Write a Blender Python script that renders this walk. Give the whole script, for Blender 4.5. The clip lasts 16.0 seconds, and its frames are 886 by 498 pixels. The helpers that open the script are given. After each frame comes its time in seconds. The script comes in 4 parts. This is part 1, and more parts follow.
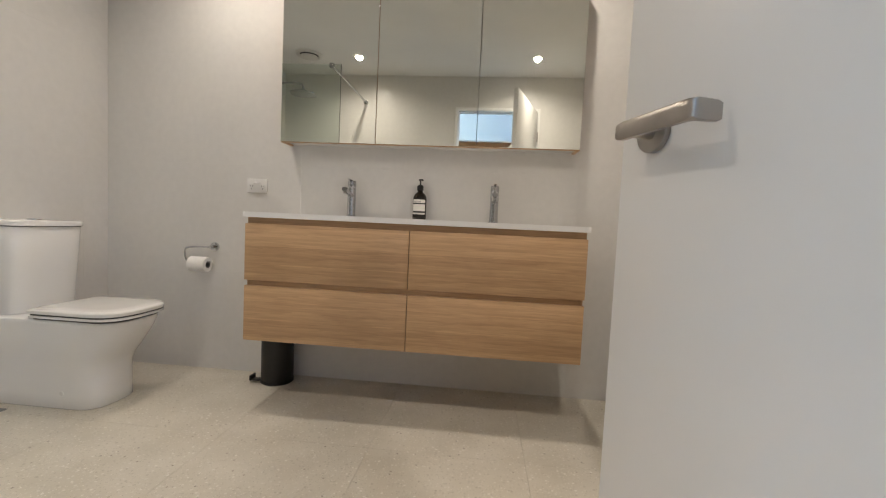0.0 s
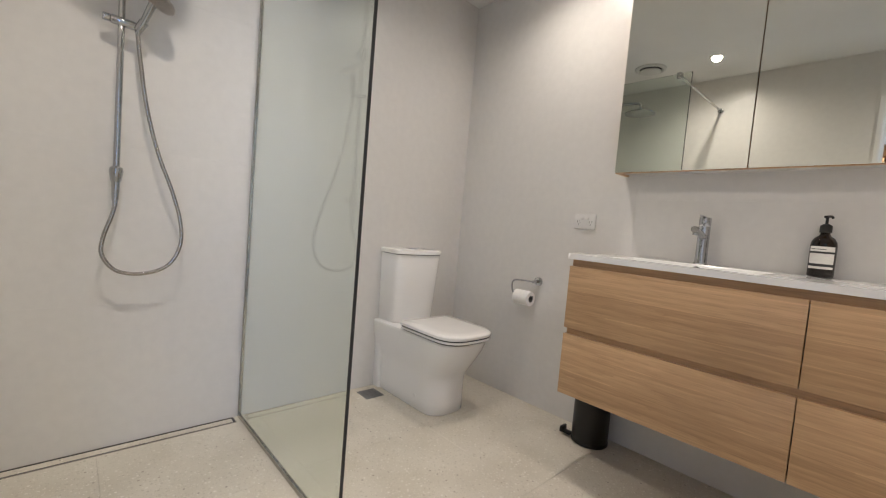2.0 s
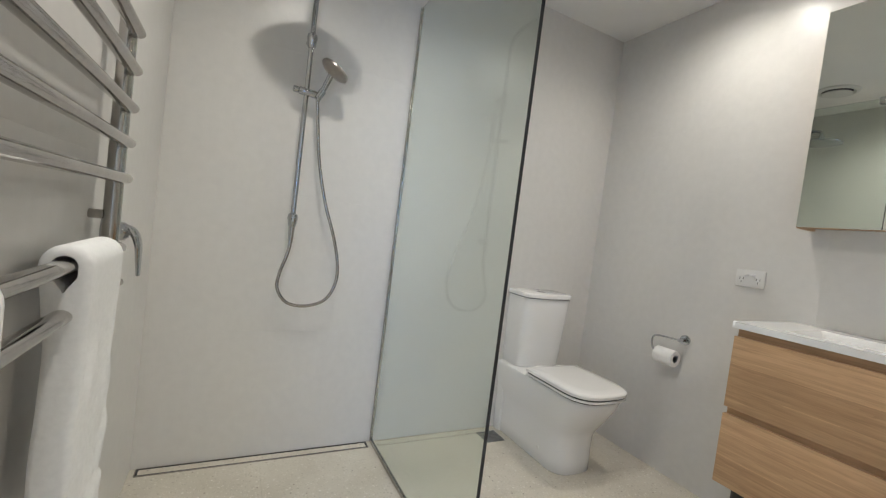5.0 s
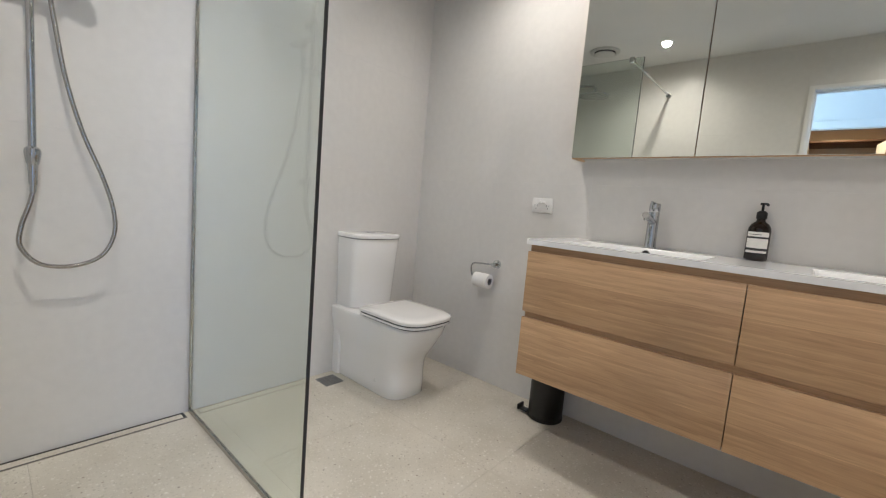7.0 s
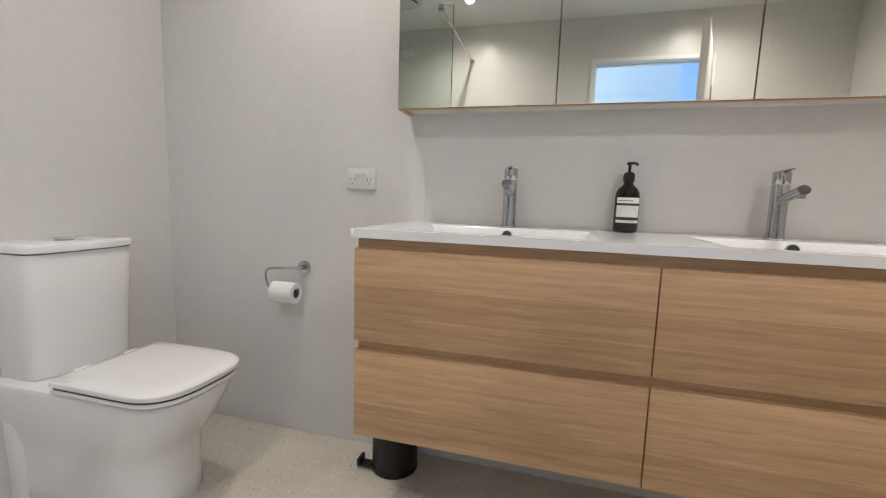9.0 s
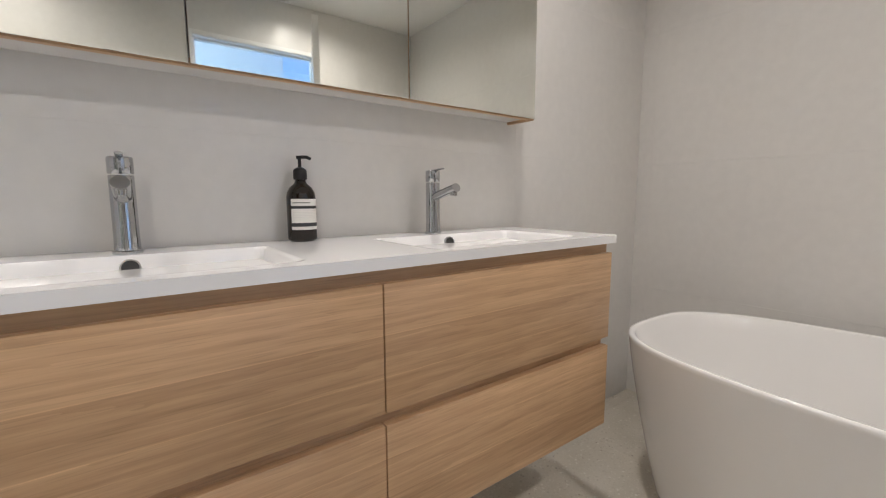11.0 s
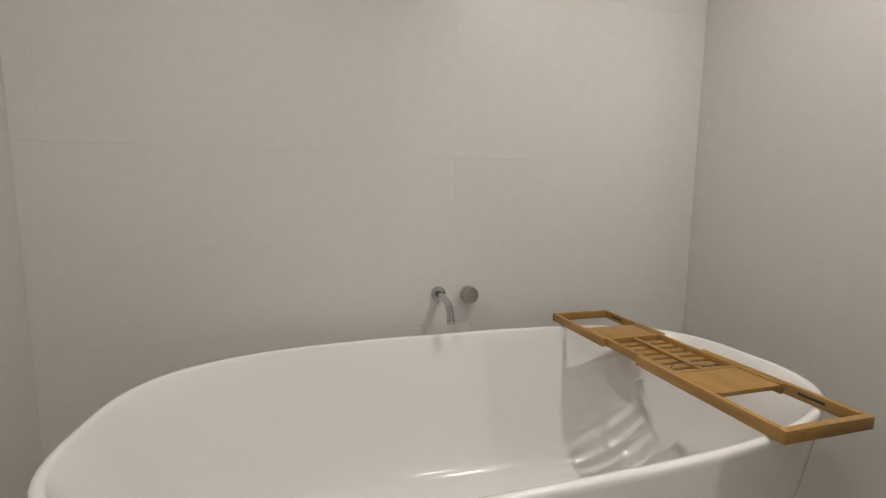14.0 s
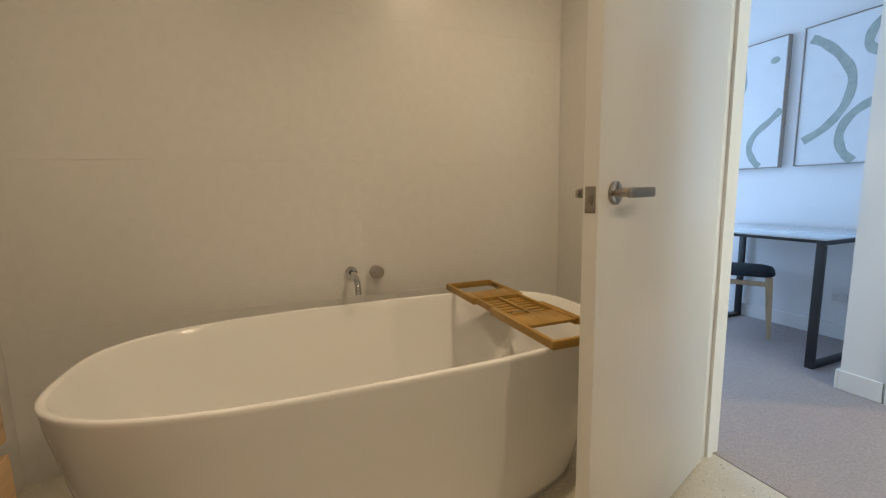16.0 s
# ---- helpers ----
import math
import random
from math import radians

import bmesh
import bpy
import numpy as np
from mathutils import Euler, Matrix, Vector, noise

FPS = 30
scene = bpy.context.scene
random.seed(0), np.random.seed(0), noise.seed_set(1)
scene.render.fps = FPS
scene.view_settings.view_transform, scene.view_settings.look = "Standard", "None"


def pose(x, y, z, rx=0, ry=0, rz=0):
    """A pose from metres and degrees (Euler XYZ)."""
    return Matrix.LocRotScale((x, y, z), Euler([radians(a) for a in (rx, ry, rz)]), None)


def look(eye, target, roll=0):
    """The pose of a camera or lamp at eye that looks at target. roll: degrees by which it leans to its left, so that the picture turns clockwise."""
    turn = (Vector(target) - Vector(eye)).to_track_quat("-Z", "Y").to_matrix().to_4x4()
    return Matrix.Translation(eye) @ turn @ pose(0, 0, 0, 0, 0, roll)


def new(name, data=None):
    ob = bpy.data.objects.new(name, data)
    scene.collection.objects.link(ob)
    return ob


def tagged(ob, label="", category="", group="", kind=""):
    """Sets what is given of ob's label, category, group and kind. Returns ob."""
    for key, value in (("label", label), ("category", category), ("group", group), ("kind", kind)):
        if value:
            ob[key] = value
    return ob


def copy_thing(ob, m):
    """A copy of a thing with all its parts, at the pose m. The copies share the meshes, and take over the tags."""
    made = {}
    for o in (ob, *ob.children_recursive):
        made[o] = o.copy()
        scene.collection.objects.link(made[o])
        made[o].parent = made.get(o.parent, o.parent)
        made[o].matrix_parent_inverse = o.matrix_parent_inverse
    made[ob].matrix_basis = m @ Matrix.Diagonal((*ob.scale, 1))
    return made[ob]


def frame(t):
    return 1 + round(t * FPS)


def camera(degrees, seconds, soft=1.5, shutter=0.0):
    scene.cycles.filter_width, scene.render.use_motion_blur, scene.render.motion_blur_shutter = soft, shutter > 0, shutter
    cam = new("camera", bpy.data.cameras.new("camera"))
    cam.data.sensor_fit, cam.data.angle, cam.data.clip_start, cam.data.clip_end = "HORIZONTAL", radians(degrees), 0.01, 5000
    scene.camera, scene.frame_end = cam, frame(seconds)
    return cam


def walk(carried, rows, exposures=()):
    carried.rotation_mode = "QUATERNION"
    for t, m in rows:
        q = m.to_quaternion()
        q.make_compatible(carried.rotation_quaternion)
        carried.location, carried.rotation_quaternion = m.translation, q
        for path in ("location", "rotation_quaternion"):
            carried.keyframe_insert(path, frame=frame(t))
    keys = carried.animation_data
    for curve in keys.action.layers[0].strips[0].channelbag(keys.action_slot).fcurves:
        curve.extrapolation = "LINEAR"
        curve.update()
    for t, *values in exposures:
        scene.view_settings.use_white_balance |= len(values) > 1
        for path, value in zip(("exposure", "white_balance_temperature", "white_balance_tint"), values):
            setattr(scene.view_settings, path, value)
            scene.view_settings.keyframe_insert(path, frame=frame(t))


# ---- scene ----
cam = camera(94.0, 16.0, soft=1.2)
PATH = [
    (0, (0.012, -0.008, 0.877), (-0.174, 1.98, 0.763), 2.7),
    (0.5, (-0.015, 0.089, 0.891), (-0.507, 2.025, 0.801), 3.2),
    (1, (-0.042, 0.179, 0.914), (-0.865, 2.0, 0.836), 3.8),
    (1.5, (-0.103, 0.229, 0.946), (-1.27, 1.849, 0.844), 4.0),
    (2, (-0.154, 0.218, 0.971), (-1.625, 1.568, 0.853), 4.8),
    (2.5, (-0.206, 0.186, 0.981), (-1.884, 1.269, 0.874), 5.7),
    (3, (-0.241, 0.163, 1.002), (-2.052, 1.004, 0.905), 6.6),
    (3.2, (-0.249, 0.152, 1.017), (-2.092, 0.922, 0.924), 6.9),
    (5.3, (-0.209, 0.135, 1.085), (-1.957, 1.102, 0.995), 6.9),
    (5.5, (-0.186, 0.144, 1.075), (-1.901, 1.168, 0.973), 6.5),
    (6, (-0.143, 0.16, 1.034), (-1.741, 1.355, 0.903), 6.0),
    (6.5, (-0.161, 0.169, 1.033), (-1.602, 1.544, 0.847), 5.1),
    (7, (-0.18, 0.226, 1.006), (-1.493, 1.72, 0.795), 4.8),
    (7.5, (-0.232, 0.287, 0.984), (-1.416, 1.884, 0.765), 4.5),
    (8, (-0.326, 0.42, 0.976), (-1.355, 2.121, 0.757), 3.7),
    (8.2, (-0.369, 0.49, 0.983), (-1.328, 2.23, 0.756), 3.3),
    (10.3, (-0.689, 1.011, 0.986), (-0.089, 2.903, 0.741), 0.0),
    (10.5, (-0.669, 1.025, 0.996), (0.096, 2.856, 0.746), -0.1),
    (11, (-0.656, 1.078, 1.004), (0.519, 2.678, 0.761), -0.2),
    (11.5, (-0.542, 1.138, 1.005), (0.958, 2.439, 0.766), -0.4),
    (12, (-0.389, 1.212, 1.002), (1.365, 2.147, 0.77), -0.7),
    (12.5, (-0.284, 1.296, 0.98), (1.633, 1.821, 0.764), -1.0),
    (13, (-0.212, 1.378, 1.021), (1.768, 1.494, 0.763), -0.2),
    (13.5, (-0.163, 1.377, 1.019), (1.81, 1.15, 0.78), -0.7),
    (14, (-0.065, 1.357, 0.997), (1.849, 0.821, 0.777), 0.5),
    (14.5, (-0.033, 1.3, 1.015), (1.822, 0.596, 0.771), -0.2),
    (15, (-0.182, 1.288, 1.015), (1.646, 0.516, 0.765), -0.8),
    (15.5, (-0.325, 1.271, 1.01), (1.502, 0.502, 0.747), -1.1),
    (16, (-0.491, 1.27, 1.021), (1.348, 0.533, 0.747), -1.2),
]
walk(cam, [(t, look(eye, target, roll)) for t, eye, target, roll in PATH], [
    (0.0, -0.14, 6900, 11), (1.5, -0.09, 6700, 12), (3.2, -0.08, 6620, 10), (5.5, -0.12, 6250, 6), (6.6, -0.07, 6250, 8.5), (8.2, 0.0, 6270, 10), (10.3, 0.05, 6250, 12), (12.0, -0.02, 6250, 12), (13.3, -0.14, 6330, 11), (14.0, -0.10, 6330, 10), (14.4, -0.20, 6400, 8.5),
    (14.8, -0.32, 7400, 9), (15.3, -0.42, 8900, 10), (16.0, -0.48, 9450, 10.5)])
# ---------------------------------------------------------------- world and lights
world = bpy.data.worlds.new("sky")
scene.world = world
world.use_nodes = True
_wn = world.node_tree.nodes
_sky = _wn.new("ShaderNodeTexSky")
_sky.sky_type, _sky.sun_disc = "NISHITA", False
_sky.sun_elevation, _sky.sun_rotation = radians(40), radians(150)
world.node_tree.links.new(_sky.outputs[0], _wn["Background"].inputs[0])
_wn["Background"].inputs[1].default_value = 0.1

WEST, EAST, SOUTH, NORTH, CEIL = -2.14, 1.355, -0.145, 2.183, 2.395
HALL = -1.29            # face of the wall across the hall
DESK_WALL = -2.13
NOOK = 0.592             # corner of the hall wall by the desk nook
LAMPS = [(-1.20, 0.335), (0.42, 0.335), (-1.32, 1.80), (0.29, 1.80)]


def spot(name, at, watts, colour, angle=161, blend=1.0, radius=0.03):
    data = bpy.data.lights.new(name, "SPOT")
    data.energy, data.color, data.spot_size, data.spot_blend, data.shadow_soft_size = watts, colour, radians(angle), blend, radius
    ob = new(name, data)
    ob.matrix_world = look(at, (at[0], at[1], 0))
    return ob


def area(name, at, target, watts, colour, sx, sy):
    data = bpy.data.lights.new(name, "AREA")
    data.energy, data.color, data.shape, data.size, data.size_y = watts, colour, "RECTANGLE", sx, sy
    ob = new(name, data)
    ob.matrix_world = look(at, target)
    return ob


LAMP_COLOUR = (1.0, 0.92, 0.84)
for (_x, _y), _w in zip(LAMPS, (59, 66, 40, 43)):
    spot("downlight_beam", (_x, _y, CEIL - 0.006), _w, LAMP_COLOUR)
area("window_daylight", (2.52, -1.2, 1.35), (0, -1.2, 1.1), 66, (0.22, 0.46, 1.0), 1.5, 1.9)
# added fill from the hall's unseen end, to brighten the hall wall
area("hall_fill_light", (-1.36, -0.75, 1.35), (0, -0.78, 1.3), 38, (0.56, 0.79, 1.0), 0.8, 1.9)
spot("wardrobe_beam", (-0.1, -1.95, 2.37), 60, (1.0, 0.74, 0.48), 176)


# ---------------------------------------------------------------- materials
def material(name, base, rough=0.5, metal=0.0, vary=0.0, scale=8.0, bump=0.0, bump_scale=60.0, stretch=(1, 1, 1), coat=0.0, rough_vary=0.0, random_tone=0.0):
    m = bpy.data.materials.new(name)
    m.use_nodes = True
    n, l = m.node_tree.nodes, m.node_tree.links
    p = n["Principled BSDF"]
    p.inputs["Base Color"].default_value = (*base, 1)
    p.inputs["Roughness"].default_value = rough
    p.inputs["Metallic"].default_value = metal
    p.inputs["Coat Weight"].default_value = coat
    p.inputs["Coat Roughness"].default_value = 0.08
    co = n.new("ShaderNodeTexCoord")
    mp = n.new("ShaderNodeMapping")
    mp.inputs["Scale"].default_value = stretch
    l.new(co.outputs["Object"], mp.inputs[0])
    if vary:
        a = n.new("ShaderNodeTexNoise")
        a.inputs["Scale"].default_value, a.inputs["Detail"].default_value = scale, 5
        l.new(mp.outputs[0], a.inputs[0])
        r = n.new("ShaderNodeMapRange")
        r.inputs[1].default_value, r.inputs[2].default_value = 0.3, 0.7
        r.inputs[3].default_value, r.inputs[4].default_value = 1 - vary, 1 + vary
        l.new(a.outputs[0], r.inputs[0])
        tone = r.outputs[0]
        if random_tone:
            info = n.new("ShaderNodeObjectInfo")
            r2 = n.new("ShaderNodeMapRange")
            r2.inputs[3].default_value, r2.inputs[4].default_value = 1 - random_tone, 1 + random_tone
            l.new(info.outputs["Random"], r2.inputs[0])
            mul = n.new("ShaderNodeMath")
            mul.operation = "MULTIPLY"
            l.new(tone, mul.inputs[0]), l.new(r2.outputs[0], mul.inputs[1])
            tone = mul.outputs[0]
        v = n.new("ShaderNodeVectorMath")
        v.operation = "SCALE"
        v.inputs[0].default_value = base
        l.new(tone, v.inputs["Scale"])
        l.new(v.outputs[0], p.inputs["Base Color"])
        if rough_vary:
            rr = n.new("ShaderNodeMapRange")
            rr.inputs[1].default_value, rr.inputs[2].default_value = 0.3, 0.7
            rr.inputs[3].default_value, rr.inputs[4].default_value = rough - rough_vary, rough + rough_vary
            l.new(a.outputs[0], rr.inputs[0])
            l.new(rr.outputs[0], p.inputs["Roughness"])
    if bump:
        b = n.new("ShaderNodeTexNoise")
        b.inputs["Scale"].default_value, b.inputs["Detail"].default_value = bump_scale, 4
        l.new(mp.outputs[0], b.inputs[0])
        q = n.new("ShaderNodeBump")
        q.inputs["Strength"].default_value, q.inputs["Distance"].default_value = bump, 0.002
        l.new(b.outputs[0], q.inputs["Height"])
        l.new(q.outputs[0], p.inputs["Normal"])
    return m


def oak(name, light, dark, along=0):
    """Oak with straight grain along one axis, and broad staves of differing tone across it."""
    m = bpy.data.materials.new(name)
    m.use_nodes = True
    n, l = m.node_tree.nodes, m.node_tree.links
    p = n["Principled BSDF"]
    p.inputs["Roughness"].default_value = 0.42
    co = n.new("ShaderNodeTexCoord")

    def grain(stretch, scale, detail, distort=0.0):
        mp = n.new("ShaderNodeMapping")
        s = [scale] * 3
        s[along] = scale * stretch
        mp.inputs["Scale"].default_value = s
        l.new(co.outputs["Object"], mp.inputs[0])
        t = n.new("ShaderNodeTexNoise")
        t.inputs["Scale"].default_value, t.inputs["Detail"].default_value, t.inputs["Distortion"].default_value = 1.0, detail, distort
        l.new(mp.outputs[0], t.inputs[0])
        return t.outputs[0]

    def blend(value, weight, onto=None):
        """value * weight, added to what is there."""
        k = n.new("ShaderNodeMath")
        k.operation = "MULTIPLY_ADD" if onto is not None else "MULTIPLY"
        l.new(value, k.inputs[0])
        k.inputs[1].default_value = weight
        if onto is not None:
            l.new(onto, k.inputs[2])
        return k.outputs[0]

    fine, mid, broad = grain(0.045, 150, 4), grain(0.10, 34, 5, 1.2), grain(0.10, 9, 2, 0.6)
    # growth rings: bands across the grain, bent by slow noise into long arches
    ring_map = n.new("ShaderNodeMapping")
    rs = [1.0, 1.0, 1.0]
    rs[along] = 0.10
    ring_map.inputs["Scale"].default_value = rs
    l.new(co.outputs["Object"], ring_map.inputs[0])
    rings = n.new("ShaderNodeTexWave")
    rings.bands_direction = "X" if along == 2 else "Z"
    rings.wave_profile = "SAW"
    rings.inputs["Scale"].default_value, rings.inputs["Distortion"].default_value = 9.0, 5.5
    rings.inputs["Detail"].default_value, rings.inputs["Detail Scale"].default_value, rings.inputs["Detail Roughness"].default_value = 3.0, 3.2, 0.62
    l.new(ring_map.outputs[0], rings.inputs[0])
    add2 = blend(rings.outputs["Fac"], 0.11, blend(broad, 0.24, blend(fine, 0.46, blend(mid, 0.32))))
    sep = n.new("ShaderNodeSeparateXYZ")
    l.new(co.outputs["Object"], sep.inputs[0])
    snap = n.new("ShaderNodeMath")
    snap.operation = "SNAP"
    l.new(sep.outputs[2 if along != 2 else 0], snap.inputs[0])
    snap.inputs[1].default_value = 0.083
    white = n.new("ShaderNodeTexWhiteNoise")
    white.noise_dimensions = "1D"
    l.new(snap.outputs[0], white.inputs["W"])
    add3 = n.new("ShaderNodeMath")
    add3.operation = "MULTIPLY_ADD"
    l.new(white.outputs[0], add3.inputs[0])
    add3.inputs[1].default_value = 0.19
    l.new(add2, add3.inputs[2])
    ramp = n.new("ShaderNodeValToRGB")
    ramp.color_ramp.elements[0].position, ramp.color_ramp.elements[0].color = 0.46, (*dark, 1)
    ramp.color_ramp.elements[1].position, ramp.color_ramp.elements[1].color = 0.86, (*light, 1)
    l.new(add3.outputs[0], ramp.inputs[0])
    pore = n.new("ShaderNodeMapRange")
    pore.inputs[1].default_value, pore.inputs[2].default_value = 0.54, 0.74
    pore.inputs[3].default_value, pore.inputs[4].default_value = 1.02, 0.80
    l.new(grain(0.030, 360, 3, 0.25), pore.inputs[0])
    part_of = n.new("ShaderNodeMath")
    part_of.operation = "DIVIDE"
    l.new(sep.outputs[2 if along != 2 else 0], part_of.inputs[0])
    part_of.inputs[1].default_value = 0.083
    within = n.new("ShaderNodeMath")
    within.operation = "FRACT"
    l.new(part_of.outputs[0], within.inputs[0])
    seam = n.new("ShaderNodeMapRange")
    seam.inputs[1].default_value, seam.inputs[2].default_value = 0.0, 0.03
    seam.inputs[3].default_value, seam.inputs[4].default_value = 1.22, 1.0
    l.new(within.outputs[0], seam.inputs[0])
    seamed = n.new("ShaderNodeMath")
    seamed.operation = "MULTIPLY"
    l.new(pore.outputs[0], seamed.inputs[0]), l.new(seam.outputs[0], seamed.inputs[1])
    dark_pores = n.new("ShaderNodeVectorMath")
    dark_pores.operation = "SCALE"
    l.new(ramp.outputs[0], dark_pores.inputs[0]), l.new(seamed.outputs[0], dark_pores.inputs["Scale"])
    l.new(dark_pores.outputs[0], p.inputs["Base Color"])
    q = n.new("ShaderNodeBump")
    q.inputs["Strength"].default_value, q.inputs["Distance"].default_value = 0.12, 0.001
    l.new(fine, q.inputs["Height"])
    l.new(q.outputs[0], p.inputs["Normal"])
    return m


def terrazzo(name):
    m = bpy.data.materials.new(name)
    m.use_nodes = True
    n, l = m.node_tree.nodes, m.node_tree.links
    p = n["Principled BSDF"]
    p.inputs["Roughness"].default_value = 0.38
    geo = n.new("ShaderNodeNewGeometry")
    ground = n.new("ShaderNodeTexNoise")
    ground.inputs["Scale"].default_value, ground.inputs["Detail"].default_value = 5.0, 6
    l.new(geo.outputs["Position"], ground.inputs[0])
    base = n.new("ShaderNodeValToRGB")
    base.color_ramp.elements[0].position, base.color_ramp.elements[0].color = 0.3, (0.535, 0.495, 0.415, 1)
    base.color_ramp.elements[1].position, base.color_ramp.elements[1].color = 0.7, (0.63, 0.59, 0.51, 1)
    l.new(ground.outputs[0], base.inputs[0])
    last = base.outputs[0]
    for scale, limit, share, c0, c1 in ((75, 0.30, 0.5, (0.46, 0.42, 0.35), (0.74, 0.71, 0.64)), (170, 0.34, 0.45, (0.44, 0.40, 0.33), (0.72, 0.68, 0.60)), (60, 0.20, 0.955, (0.28, 0.25, 0.21), (0.40, 0.34, 0.27))):
        v = n.new("ShaderNodeTexVoronoi")
        v.inputs["Scale"].default_value = scale
        l.new(geo.outputs["Position"], v.inputs["Vector"])
        edge = n.new("ShaderNodeMapRange")
        edge.inputs[1].default_value, edge.inputs[2].default_value = limit, limit + 0.06
        edge.inputs[3].default_value, edge.inputs[4].default_value = 1, 0
        l.new(v.outputs["Distance"], edge.inputs[0])
        sep = n.new("ShaderNodeSeparateColor")
        l.new(v.outputs["Color"], sep.inputs[0])
        pick = n.new("ShaderNodeMath")
        pick.operation = "GREATER_THAN"
        l.new(sep.outputs[0], pick.inputs[0])
        pick.inputs[1].default_value = share
        both = n.new("ShaderNodeMath")
        both.operation = "MULTIPLY"
        l.new(pick.outputs[0], both.inputs[0]), l.new(edge.outputs[0], both.inputs[1])
        chip = n.new("ShaderNodeMix")
        chip.data_type = "RGBA"
        l.new(sep.outputs[1], chip.inputs[0])
        chip.inputs[6].default_value, chip.inputs[7].default_value = (*c0, 1), (*c1, 1)
        mix = n.new("ShaderNodeMix")
        mix.data_type = "RGBA"
        l.new(both.outputs[0], mix.inputs[0]), l.new(last, mix.inputs[6]), l.new(chip.outputs[2], mix.inputs[7])
        last = mix.outputs[2]
    l.new(last, p.inputs["Base Color"])
    return m


def carpet_material():
    m = material("grey carpet", (0.37, 0.315, 0.305), 0.95, vary=0.16, scale=130, bump=0.9, bump_scale=380)
    return m


def clear_glass(name, tint, rough=0.0):
    m = bpy.data.materials.new(name)
    m.use_nodes = True
    p = m.node_tree.nodes["Principled BSDF"]
    p.inputs["Base Color"].default_value = (*tint, 1)
    p.inputs["Transmission Weight"].default_value, p.inputs["Roughness"].default_value, p.inputs["IOR"].default_value = 1.0, rough, 1.45
    return m


def glow(name, colour, strength):
    m = bpy.data.materials.new(name)
    m.use_nodes = True
    p = m.node_tree.nodes["Principled BSDF"]
    p.inputs["Emission Color"].default_value, p.inputs["Emission Strength"].default_value = (*colour, 1), strength
    return m


M_TILE = material("pale grey wall tile", (0.685, 0.668, 0.64), 0.32, vary=0.022, scale=26.0, bump=0.06, bump_scale=160, random_tone=0.002)
M_GROUT = material("matching wall grout", (0.66, 0.645, 0.615), 0.6, vary=0.03)
M_FLOOR = terrazzo("terrazzo floor tile")
M_FGROUT = material("floor grout", (0.48, 0.45, 0.39), 0.8, vary=0.05)
M_CEIL = material("flat white ceiling paint", (0.80, 0.79, 0.77), 0.9, vary=0.02, scale=3, bump=0.03)
M_PAINT = material("white wall paint", (0.78, 0.78, 0.77), 0.7, vary=0.015, scale=3, bump=0.05, bump_scale=180)
M_GLOSSPAINT = material("white enamel paint", (0.80, 0.79, 0.77), 0.28, vary=0.015, scale=4, bump=0.02, bump_scale=120)
M_CERAMIC = material("white glazed ceramic", (0.80, 0.79, 0.77), 0.08, vary=0.01, scale=3, coat=0.3)
M_SOLID = material("bright white moulded stone", (0.88, 0.875, 0.865), 0.11, vary=0.01, scale=3, coat=0.2)
M_ACRYLIC = material("white gloss acrylic", (0.79, 0.78, 0.76), 0.13, vary=0.01, scale=3, coat=0.2)
M_CHROME = material("polished chrome", (0.48, 0.49, 0.50), 0.07, 1.0, vary=0.03, scale=20)
M_STEEL = material("brushed stainless steel", (0.45, 0.43, 0.405), 0.13, 1.0, vary=0.08, scale=90, stretch=(1, 1, 0.05))
M_NICKEL = material("satin nickel", (0.42, 0.39, 0.36), 0.30, 1.0, vary=0.05, scale=60)
M_MIRROR = material("silvered mirror", (0.80, 0.82, 0.77), 0.012, 1.0)
M_OAK = oak("light oak veneer", (0.61, 0.392, 0.220), (0.385, 0.234, 0.119))
M_BAMBOO = oak("honey bamboo", (0.43, 0.245, 0.066), (0.26, 0.140, 0.034))
M_CHAIRWOOD = oak("pale ash wood", (0.52, 0.40, 0.27), (0.40, 0.29, 0.18), 2)
M_BLACK = material("satin black plastic", (0.005, 0.005, 0.005), 0.45, vary=0.1)
M_BLACKMETAL = material("black powder coated steel", (0.018, 0.018, 0.02), 0.45, vary=0.1, bump=0.05, bump_scale=300)
M_DARKGREY = material("dark grey sealing rubber and gap shade", (0.03, 0.03, 0.03), 0.6, vary=0.1)
M_GRATE = material("grey pewter grate", (0.22, 0.22, 0.22), 0.5, 0.6, vary=0.1, scale=40)
M_TOWEL = material("white terry cotton", (0.86, 0.86, 0.85), 0.95, vary=0.03, scale=90, bump=0.55, bump_scale=900)
M_PAPER = material("white tissue paper", (0.82, 0.81, 0.79), 0.95, vary=0.03, scale=50, bump=0.3, bump_scale=120)
M_AMBER = material("dark amber glass", (0.008, 0.004, 0.002), 0.08, coat=0.0)
M_LABEL = material("cream printed label", (0.76, 0.74, 0.70), 0.6, vary=0.02)
M_INK = material("black label ink", (0.03, 0.03, 0.03), 0.6)
M_PLATE = material("white socket plastic", (0.72, 0.71, 0.69), 0.25)
M_GLASS = clear_glass("faintly green shower glass", (0.845, 0.915, 0.88))
M_PANE = clear_glass("window pane glass", (0.97, 0.98, 0.98))
M_DESKGLASS = material("pale glass desk top", (0.55, 0.66, 0.72), 0.05, vary=0.02, coat=0.5)
M_CARPET = carpet_material()
M_NAVY = material("dark navy seat fabric", (0.012, 0.022, 0.035), 0.8, vary=0.2, scale=120, bump=0.3, bump_scale=300)
